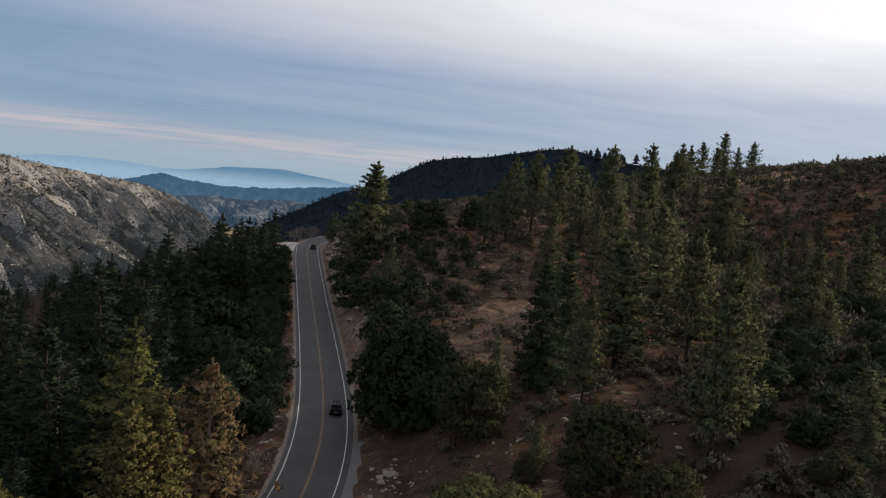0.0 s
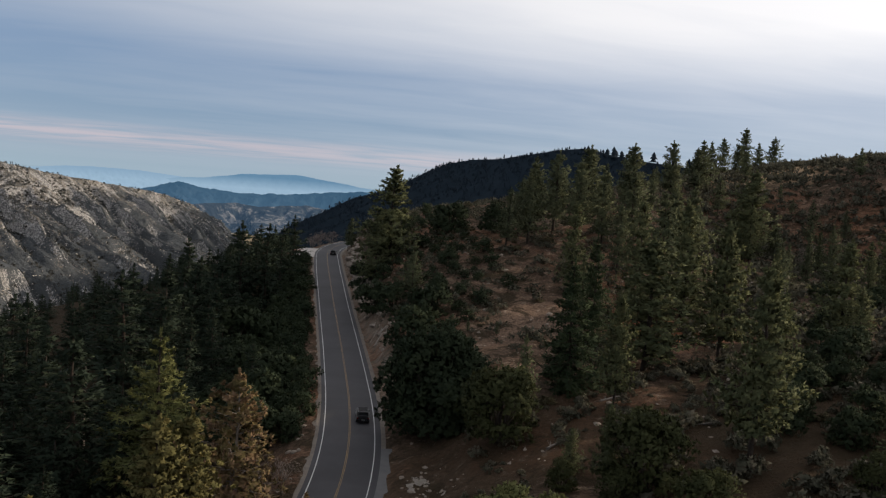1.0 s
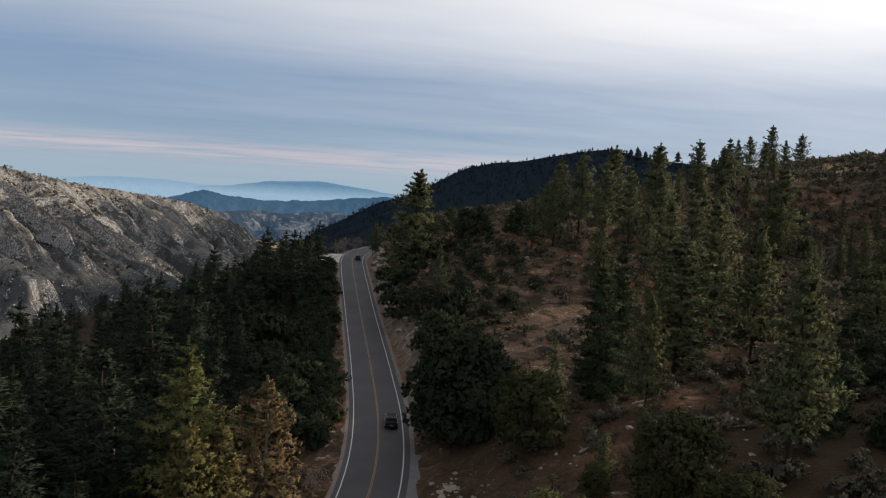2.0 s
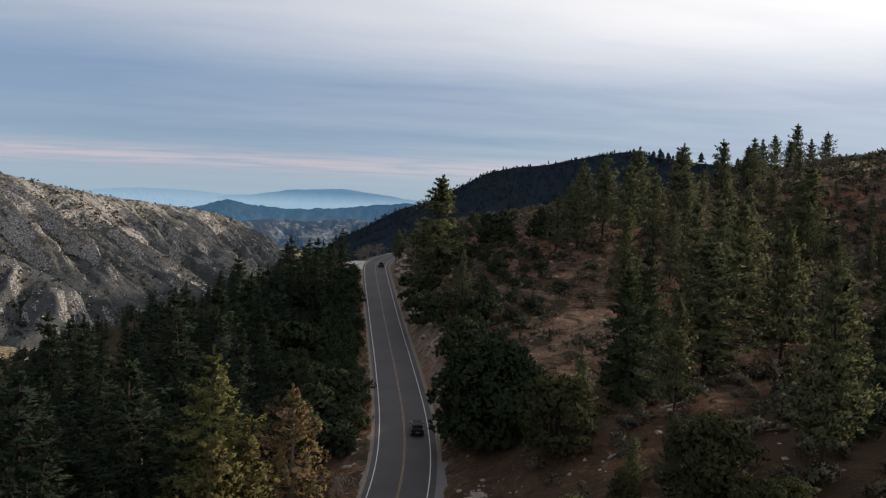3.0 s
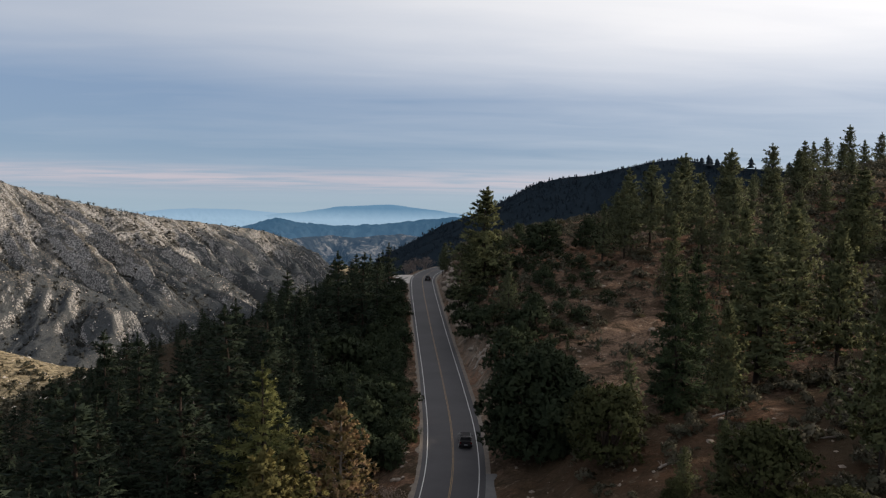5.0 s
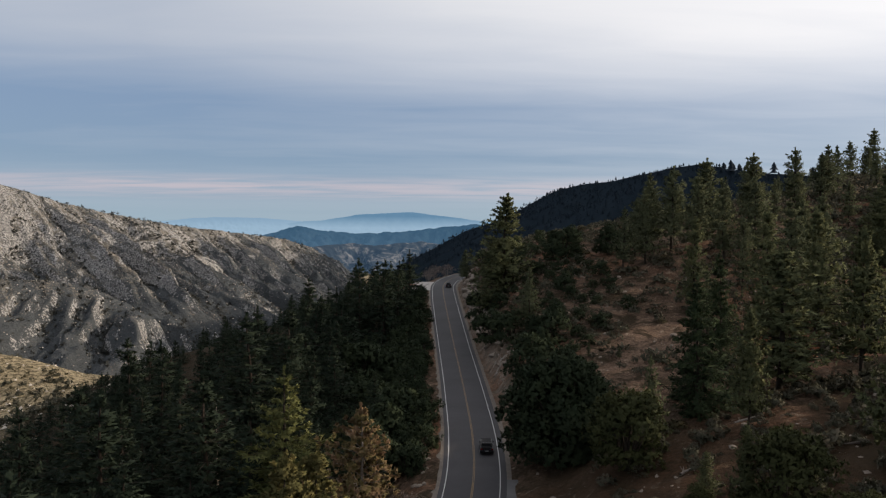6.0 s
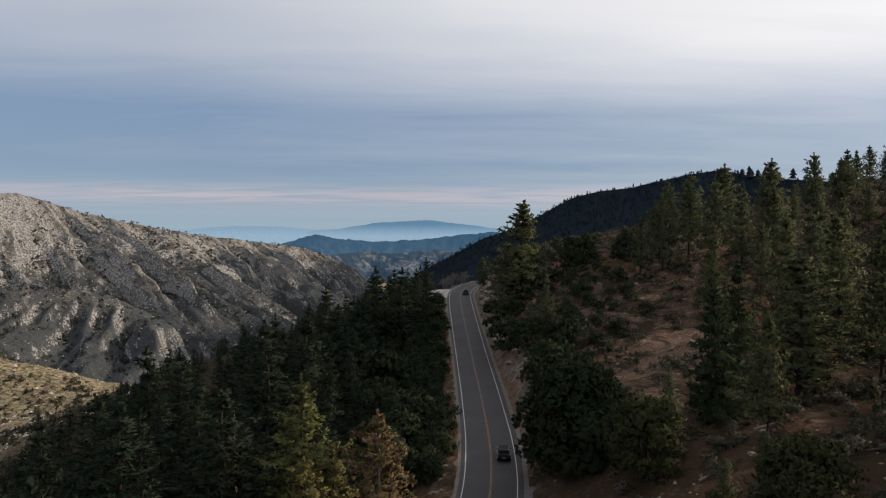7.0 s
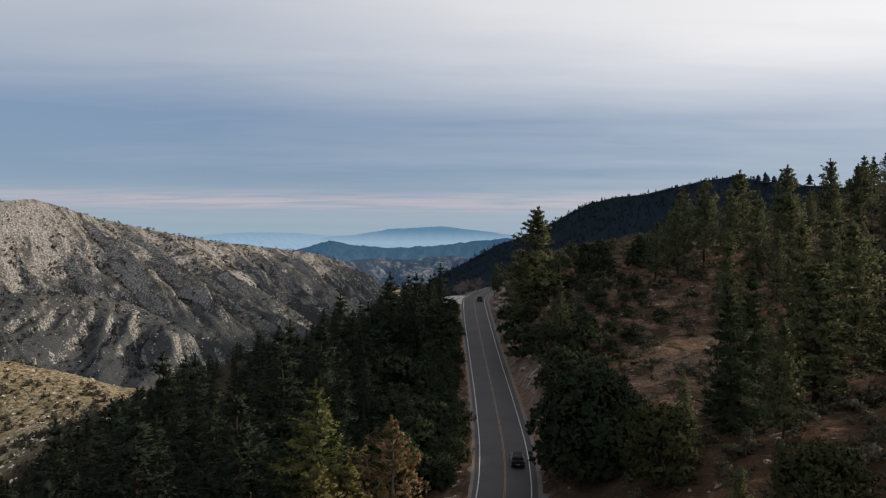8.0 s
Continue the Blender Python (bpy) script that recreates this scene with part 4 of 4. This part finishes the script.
for _ in range(420):
    y = rng.uniform(128, 290)
    x = np.interp(y, ROAD_Y, ROAD_X) + rng.uniform(8.6 if y < 205 else 12, 34)
    if free(x, y, 3.7) and bump_at(x, y, 44, 140, 14, 30, -14) < 0.35:
        BANK_OAK.put(x, y, rng.uniform(1.7, 4.2), rng.uniform(0.9, 1.2))
for _ in range(560):
    x, y = rng.uniform(18, 215), 85 + 285 * rng.random() ** 1.3
    thin = float(value_noise(np.array([x / 14]), np.array([y / 14]), 31)[0])
    off = x - np.interp(y, ROAD_Y, ROAD_X)
    if off < 11 or thin < -0.15 or not free(x, y, 2.6):
        continue
    SHRUB.put(x, y, rng.uniform(0.9, 2.4), rng.uniform(0.9, 1.4))
for k in KINDS:
    k.finish()


# ---- scrub and woods too far off to count
def scatter(name, places, shapes, mat, label, category):
    """Many small plants in one mesh."""
    vs, fs, ns, n = [], [], [], 0
    r = np.random.default_rng(len(places))
    for x, y, z, s in places:
        v, f, *turned = shapes[r.integers(len(shapes))]
        a = r.uniform(0, 6.28)
        c, q = math.cos(a) * s, math.sin(a) * s
        vs.append(np.column_stack([v[:, 0] * c - v[:, 1] * q + x, v[:, 0] * q + v[:, 1] * c + y, v[:, 2] * s * r.uniform(0.8, 1.2) + z]))
        for q3 in turned:
            ns.append(np.column_stack([q3[:, 0] * math.cos(a) - q3[:, 1] * math.sin(a), q3[:, 0] * math.sin(a) + q3[:, 1] * math.cos(a), q3[:, 2]]))
        fs.append(f + n)
        n += len(v)
    normals = np.concatenate(ns) if ns else None
    return tagged(new(name, mesh_of(name, np.concatenate(vs), np.concatenate(fs), [mat], smooth=bool(ns), normals=normals)), label, category, kind="stuff")


def far_conifer(seed):
    """A small pointed tree of ragged layers, for woods a kilometre away."""
    r = np.random.default_rng(seed)
    pieces = []
    for i, (h, w) in enumerate(((0.0, 0.42), (0.30, 0.36), (0.58, 0.24))):
        ang = np.arange(6) * 1.047 + r.uniform(0, 1)
        rr = w * r.uniform(0.7, 1.25, 6)
        ring = np.column_stack([np.cos(ang) * rr, np.sin(ang) * rr, np.full(6, h) + r.normal(0, 0.015, 6)])
        v = np.vstack([ring, [[0, 0, h + 0.42]]])
        j = np.arange(6)
        pieces.append((v, np.stack([j, (j + 1) % 6, np.full(6, 6), np.full(6, 6)], 1)[:, :3]))
    return join(pieces)


def surface_places(ob, count, seed, size, keep=lambda p, n: True):
    """Random places on an object's faces."""
    r = np.random.default_rng(seed)
    me = ob.data
    out = []
    faces = me.polygons
    tries = r.integers(0, len(faces), count * 3)
    for i in tries:
        p = faces[int(i)].center
        if keep(p, faces[int(i)].normal):
            out.append((p.x + r.normal(0, 3), p.y + r.normal(0, 3), p.z, r.uniform(*size)))
            if len(out) == count:
                break
    return out


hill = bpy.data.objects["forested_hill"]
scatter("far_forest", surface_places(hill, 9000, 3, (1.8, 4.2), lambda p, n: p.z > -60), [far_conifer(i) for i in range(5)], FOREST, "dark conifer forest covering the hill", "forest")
small = [broadleaf(200 + i, 0.75, 0.8, 14, 4, 1, 0.44, 0.05)[1] for i in range(4)]
spots = []
for _ in range(9000):
    x, y = rng.uniform(-400, -95), rng.uniform(215, 520)
    if value_noise(np.array([x / 25]), np.array([y / 25]), 12)[0] > -0.35:
        spots.append((x, y, ground_z(x, y) - 0.15, 0.4 + 2.6 * rng.random() ** 3))
scatter("spur_scrub", spots[::2], small, CHAPARRAL, "low scrub dotted over the sunlit dry spur", "scrub")
scatter("spur_tufts", [(x + 3, y + 2, ground_z(x + 3, y + 2), 0.35 + 0.35 * s) for x, y, z, s in spots[1::2]], small, SCRUB, "tufts of dry grass and low scrub on the spur", "scrub")
brush = [broadleaf(210 + i, 1.0, 0.8, 20, 4, 1, 0.27, 0.05)[1] for i in range(5)]
spots = []
for _ in range(8500):
    x, y = rng.uniform(14, 235), 55 + 325 * rng.random()
    off = x - np.interp(y, ROAD_Y, ROAD_X)
    a = math.degrees(math.atan2(x, y))
    n = float(value_noise(np.array([x / 11]), np.array([y / 11]), 33)[0]) + 0.5 * float(value_noise(np.array([x / 4]), np.array([y / 4]), 34)[0])
    bare = bump_at(x, y, 43, 138, 13, 30, -14) + 0.8 * bump_at(x, y, 66, 128, 12, 22) + 1.3 * bump_at(x, y, 163, 284, 17, 18)
    if off < 9 + 6 * (y < 120) or n < (-1.6 if (a > 25 and y > 130) or (a < 16 and y > 155) else -0.8) + 1.1 * bare:
        continue
    spots.append((x, y, ground_z(x, y) - 0.1, rng.uniform(0.5, 1.9) * (1.5 if a > 25 else 1.0)))
fine_brush = [broadleaf(215 + i, 1.0, 0.8, 60, 5, 1, 0.15, 0.03)[1] for i in range(5)]
scatter("hillside_brush", [q for q in spots if q[1] < 118], fine_brush, CHAPARRAL, "low dark chaparral brush among bare soil", "brush")
scatter("hillside_brush", [q for q in spots if q[1] >= 118], brush, CHAPARRAL, "low dark chaparral brush covering the hillside", "brush")
tiny = [broadleaf(220 + i, 1.0, 0.6, 7, 2, 0, 0.75, 0.05)[1] for i in range(4)]


def gully_places(ob, count, seed, size):
    """Places on a mountainside, thick in its hollows and thin on its ribs."""
    r = np.random.default_rng(seed)
    me = ob.data
    co = np.zeros(len(me.vertices) * 3, np.float32)
    me.vertices.foreach_get("co", co)
    co = co.reshape(-1, 3)
    m = {"mountain": 190, "mountain_shoulder": 100, "mountain_rib": 90}[ob.name]
    m = m + m // 4
    z = co[:, 2].reshape(-1, m)
    k = max(4, z.shape[0] // 45)
    pad = np.pad(z, ((k, k), (0, 0)), mode="edge")
    c = np.cumsum(np.vstack([np.zeros((1, m)), pad]), 0)
    hollow = ((c[2 * k + 1:] - c[:-2 * k - 1]) / (2 * k + 1) - z).ravel()
    chance = np.clip(0.10 + hollow / 12, 0.02, 1.0) * (co[:, 2] > -150)
    picks = r.choice(len(co), count, p=chance / chance.sum())
    return [(*(co[i] + r.normal(0, 2.0, 3) * (1, 1, 0)), r.uniform(*size)) for i in picks]


for ob, n in ((bpy.data.objects["mountain"], 15000), (bpy.data.objects["mountain_shoulder"], 2600), (bpy.data.objects["mountain_rib"], 2200)):
    scatter("mountain_scrub", gully_places(ob, n, 5, (1.2, 3.6)), tiny, MOUNTAIN_SCRUB, "dark scrub scattered over the granite mountainside", "scrub")


def chip(seed):
    """A small angular stone."""
    r = np.random.default_rng(seed)
    v = np.array([[1, 0, 0], [0, 1, 0], [-1, 0, 0], [0, -1, 0], [0, 0, 0.8], [0, 0, -0.5]]) * r.uniform(0.6, 1.2, (6, 1)) + r.normal(0, 0.12, (6, 3))
    return v, np.array([[0, 1, 4], [1, 2, 4], [2, 3, 4], [3, 0, 4], [1, 0, 5], [2, 1, 5], [3, 2, 5], [0, 3, 5]])


chips = [chip(i) for i in range(6)]
for ob, n in ((bpy.data.objects["mountain"], 9000), (bpy.data.objects["mountain_rib"], 2200), (bpy.data.objects["mountain_shoulder"], 1200)):
    scatter("granite_blocks", surface_places(ob, n, 9, (0.6, 1.5), lambda p, q: q.z < 0.86 and p.z > -150), chips, PALE_ROCK, "pale granite blocks breaking through the scrub", "rocks")
spots = []
for _ in range(3500):
    x, y = rng.uniform(-400, -95), rng.uniform(215, 520)
    spots.append((x, y, ground_z(x, y), 0.2 + 1.3 * rng.random() ** 3))
scatter("spur_stones", spots, chips, PALE_ROCK, "pale stones strewn over the dry spur", "stones")
spots = []
for _ in range(2600):
    x, y = rng.uniform(16, 110), rng.uniform(60, 230)
    if x - np.interp(y, ROAD_Y, ROAD_X) > 8 and value_noise(np.array([x / 7]), np.array([y / 7]), 51)[0] > 0:
        spots.append((x, y, ground_z(x, y), 0.06 + 0.40 * rng.random() ** 3))
scatter("hillside_stones", spots, chips, ROCK, "small pale stones on the bare hillside soil", "stones")


# ---- rocks
def boulder(seed, size):
    bm = bmesh.new()
    bmesh.ops.create_icosphere(bm, subdivisions=2, radius=1)
    r = np.random.default_rng(seed)
    sx, sy, sz = r.uniform(0.7, 1.3), r.uniform(0.6, 1.1), r.uniform(0.45, 0.8)
    for v in bm.verts:
        n = noise.noise(v.co * 1.3 + Vector((seed * 3.1, 0, 0))) * 0.35 + noise.noise(v.co * 3.1 + Vector((0, seed * 1.7, 0))) * 0.14
        v.co = Vector((v.co.x * sx, v.co.y * sy, v.co.z * sz)) * (1 + n) * size
    me = bpy.data.meshes.new("rock")
    bm.to_mesh(me)
    bm.free()
    me.materials.append(ROCK)
    return me


BOULDERS = [boulder(i, 1.0) for i in range(7)]


def rock(x, y, size, label, group):
    ob = tagged(new("rock", BOULDERS[int(rng.integers(7))]), label, "rock", group)
    ob.matrix_basis = Matrix.LocRotScale((x, y, ground_z(x, y) + 0.05 * size), Euler((rng.uniform(-0.3, 0.3), rng.uniform(-0.3, 0.3), rng.uniform(0, 6.28))), (size, size, size))


for _ in range(100):
    i = int(rng.integers(95, 270))
    o = rng.uniform(6.2, 11)
    rock(ROAD[i, 0] + ROAD_SIDE[i, 0] * o, ROAD[i, 1] + ROAD_SIDE[i, 1] * o, rng.uniform(0.25, 0.9), "pale weathered rock in the road cutting", "rocks of the road cutting")
for _ in range(26):
    i = int(rng.integers(62, 120))
    o = rng.uniform(5.9, 7.6)
    rock(ROAD[i, 0] - ROAD_SIDE[i, 0] * o, ROAD[i, 1] - ROAD_SIDE[i, 1] * o, rng.uniform(0.2, 0.5), "pale stone on the gravel berm beside the road", "stones on the berm")
for _ in range(22):
    rock(rng.normal(15.0, 1.4), rng.normal(96.5, 4.0), rng.uniform(0.12, 0.38), "pale rock broken from a low outcrop beside the road", "rocks of the outcrop")


def ledge(cx, cy, wide, long, turn, seed):
    """A low ledge of weathered bedrock breaking out of the soil."""
    u, v = np.meshgrid(np.linspace(-1, 1, 34), np.linspace(-1, 1, 70))
    c, q = math.cos(turn), math.sin(turn)
    x, y = cx + u * wide * c - v * long * q, cy + u * wide * q + v * long * c
    x, y = x.ravel(), y.ravel()
    edge = 1 - np.maximum(np.abs(u), np.abs(v)).ravel() ** 2
    broken = fractal(x, y, 1.7, 4, seed + 9, 0.6)
    layers = fractal(x * 1.6 + y * 0.5, y * 0.35, 1.0, 4, seed, 0.6, True)
    z = height(x, y) - 0.42 + 0.42 * edge + 0.55 * broken + 0.30 * np.round(layers * 3) / 3 * edge + 0.12 * fractal(x, y, 0.45, 3, seed + 5)
    n = 34
    i = (np.arange(69)[:, None] * n + np.arange(n - 1)[None]).ravel()
    me = mesh_of("rock_outcrop", np.stack([x, y, z], 1), np.stack([i, i + 1, i + n + 1, i + n], 1), [LEDGE])
    return tagged(new("rock_outcrop", me), "pale weathered bedrock ledge beside the road", "rock")


ledge(15.2, 97.0, 2.1, 6.5, 0.12, 71)
ledge(16.6, 168.0, 1.5, 4.5, -0.05, 75)
for _ in range(70):
    x, y = rng.uniform(24, 70), rng.uniform(95, 215)
    rock(x, y, rng.uniform(0.15, 0.55), "small pale stone on the bare hillside", "stones on the hillside")


# ---- the road cutting's broken rock face
for _ in range(95):
    i = int(rng.integers(188, 262))
    o = rng.uniform(6.4, 9.5)
    rock(ROAD[i, 0] + ROAD_SIDE[i, 0] * o, ROAD[i, 1] + ROAD_SIDE[i, 1] * o, rng.uniform(0.5, 1.3), "pale broken rock in the face of the road cutting", "rocks of the road cutting")


# ---- a dark car driving away
def box_mesh(name, size, at=(0, 0, 0), bevel=0.05, mat=None, taper=(1, 1)):
    """A bevelled box; taper narrows its top in x and y."""
    bm = bmesh.new()
    bmesh.ops.create_cube(bm, size=1)
    for v in bm.verts:
        top = v.co.z > 0
        v.co = Vector((v.co.x * size[0] * (taper[0] if top else 1), v.co.y * size[1] * (taper[1] if top else 1), v.co.z * size[2]))
    bmesh.ops.bevel(bm, geom=bm.edges[:], offset=bevel, segments=2, affect="EDGES", clamp_overlap=True)
    bmesh.ops.translate(bm, verts=bm.verts[:], vec=at)
    me = bpy.data.meshes.new(name)
    bm.to_mesh(me)
    bm.free()
    me.materials.append(mat)
    return me


def drum_mesh(name, radius, width, at, mat, segments=20):
    bm = bmesh.new()
    bmesh.ops.create_cone(bm, cap_ends=True, segments=segments, radius1=radius, radius2=radius, depth=width)
    bmesh.ops.bevel(bm, geom=[e for e in bm.edges if e.is_boundary or len(e.link_faces) == 2 and abs(e.calc_face_angle(0)) > 1], offset=min(0.03, width * 0.2), segments=2, affect="EDGES")
    bmesh.ops.rotate(bm, verts=bm.verts[:], matrix=Matrix.Rotation(radians(90), 3, "Y"))
    bmesh.ops.translate(bm, verts=bm.verts[:], vec=at)
    me = bpy.data.meshes.new(name)
    bm.to_mesh(me)
    bm.free()
    me.materials.append(mat)
    return me


def make_car(i, offset):
    paint = material("black_car_paint", plain((0.006, 0.006, 0.007), (0.010, 0.010, 0.011), 2.0), 0.35, specular=0.25)
    glass = material("tinted_glass", plain((0.010, 0.011, 0.012), (0.016, 0.017, 0.018), 1.0), 0.15, specular=0.3)
    rubber = material("tyre_rubber", plain((0.012, 0.012, 0.012), (0.022, 0.022, 0.022), 8.0), 0.9)
    alloy = material("alloy", plain((0.35, 0.35, 0.36), (0.5, 0.5, 0.5), 5.0), 0.4, metallic=0.9)
    red = material("red_lamp", plain((0.10, 0.008, 0.008), (0.14, 0.01, 0.01), 6.0), 0.25, specular=0.5)
    silver = material("dark_roof", plain((0.012, 0.012, 0.014), (0.02, 0.02, 0.022), 3.0), 0.8, specular=0.1)
    car = tagged(new("car"), "black car driving away on the road", "car")
    x, y, z = ROAD[i, 0] + ROAD_SIDE[i, 0] * offset, ROAD[i, 1] + ROAD_SIDE[i, 1] * offset, ROAD[i, 2] + 0.03
    grade = math.atan2(ROAD[i + 4, 2] - ROAD[i - 4, 2], 8.0)
    car.matrix_basis = Matrix.LocRotScale((x, y, z), Euler((grade, 0, math.atan2(-_t[i, 0], _t[i, 1]))), None)
    body = part("body", box_mesh("body", (1.86, 4.55, 0.62), (0, 0, 0.62), 0.12, paint, (0.96, 0.97)), car)
    part("bumper", box_mesh("bumper", (1.84, 0.22, 0.3), (0, -2.26, 0.48), 0.05, paint), body)
    part("bumper", box_mesh("bumper", (1.84, 0.22, 0.3), (0, 2.26, 0.48), 0.05, paint), body)
    part("number_plate", box_mesh("number_plate", (0.5, 0.02, 0.14), (0, -2.385, 0.62), 0.004, alloy), body, "plain pale number plate")
    part("cabin", box_mesh("cabin", (1.70, 2.75, 0.62), (0, -0.45, 1.20), 0.08, paint, (0.80, 0.74)), car)
    part("roof", box_mesh("roof", (1.30, 1.6, 0.04), (0, -0.35, 1.515), 0.015, silver), car)
    part("rear_window", box_mesh("rear_window", (1.30, 0.03, 0.40), (0, -1.69, 1.22), 0.01, glass), car).rotation_euler = (0, 0, 0)
    part("windscreen", box_mesh("windscreen", (1.36, 0.03, 0.42), (0, 0.80, 1.22), 0.01, glass), car)
    for sx in (-1, 1):
        for sy in (-1.15, -0.1):
            part("side_window", box_mesh("side_window", (0.03, 0.85, 0.36), (sx * 0.79, sy, 1.24), 0.01, glass), car)
        part("tail_light", box_mesh("tail_light", (0.26, 0.05, 0.2), (sx * 0.76, -2.26, 0.84), 0.02, red), body, "red tail light")
        part("wing_mirror", box_mesh("wing_mirror", (0.2, 0.12, 0.14), (sx * 1.0, 0.72, 1.02), 0.03, paint), car)
        for sy in (-1.4, 1.4):
            tyre = part("wheel", drum_mesh("tyre", 0.35, 0.23, (sx * 0.82, sy, 0.35), rubber), car)
            part("rim", drum_mesh("rim", 0.22, 0.03, (sx * 0.94, sy, 0.35), alloy), tyre)


make_car(102, 1.8)
make_car(273, 1.9)


# ---- dead wood
def dead_tree(seed, tall):
    r = np.random.default_rng(seed)
    z = np.linspace(-0.5, tall, 8)
    line = np.column_stack([np.cumsum(r.normal(0, 0.05, 8)), np.cumsum(r.normal(0, 0.05, 8)), z])
    pieces = [ring_tube(line, np.linspace(0.2, 0.03, 8), 6)]
    for _ in range(14):
        h = r.uniform(0.3, 0.95)
        c = np.array([np.interp(h * tall, z, line[:, k]) for k in range(3)])
        a, l = r.uniform(0, 6.28), r.uniform(0.5, 1.9) * (1.1 - h)
        pieces.append(ring_tube([c, c + [math.cos(a) * l, math.sin(a) * l, 0.25 * l]], [0.04, 0.012], 3))
    return mesh_of("dead_tree", *join(pieces), [GREY_BARK], smooth=True)


for i, (x, y, tall) in enumerate([(-36.0, 104.0, 13.0), (-28.5, 128.0, 16.0)]):
    ob = tagged(new("dead_tree", dead_tree(300 + i, tall)), "thin bare grey dead tree standing among the living", "dead tree", "dead trees")
    ob.location = (x, y, ground_z(x, y))


def log_mesh(seed, length):
    r = np.random.default_rng(seed)
    s = np.linspace(-0.5, 0.5, 6)
    line = np.column_stack([s * length, np.cumsum(r.normal(0, 0.06, 6)), 0.12 + 0 * s])
    pieces = [ring_tube(line, np.linspace(0.17, 0.09, 6), 7)]
    for _ in range(3):
        p = line[int(r.integers(1, 5))]
        pieces.append(ring_tube([p, p + [r.uniform(-0.4, 0.4), r.uniform(-0.8, 0.8), 0.4]], [0.05, 0.02], 4))
    return mesh_of("fallen_log", *join(pieces), [GREY_BARK], smooth=True)


for i, (x, y, l, turn) in enumerate([(48.3, 68.9, 2.6, 2.3), (47.2, 69.6, 1.8, 0.7), (41.0, 104.0, 4.0, 0.2), (52.0, 118.0, 3.0, 1.4), (30.0, 92.0, 3.5, 0.5), (47.0, 90.0, 2.6, 2.6), (60.0, 150.0, 3.8, 0.3)]):
    ob = tagged(new("fallen_log", log_mesh(320 + i, l)), "weathered grey fallen branch lying on the soil", "log", "fallen branches")
    e = 0.4
    slope = math.atan2(ground_z(x + e * math.cos(turn), y + e * math.sin(turn)) - ground_z(x - e * math.cos(turn), y - e * math.sin(turn)), 2 * e)
    ob.matrix_basis = Matrix.LocRotScale((x, y, ground_z(x, y)), Euler((0, -slope, turn)), None)
ridge = []
for _ in range(34):
    f = rng.uniform(0, 1)
    ridge.append((335 + 98 * f + rng.normal(0, 6), 995 - 149 * f + rng.normal(0, 6), 101 - 17 * f - 2, rng.uniform(5, 12)))
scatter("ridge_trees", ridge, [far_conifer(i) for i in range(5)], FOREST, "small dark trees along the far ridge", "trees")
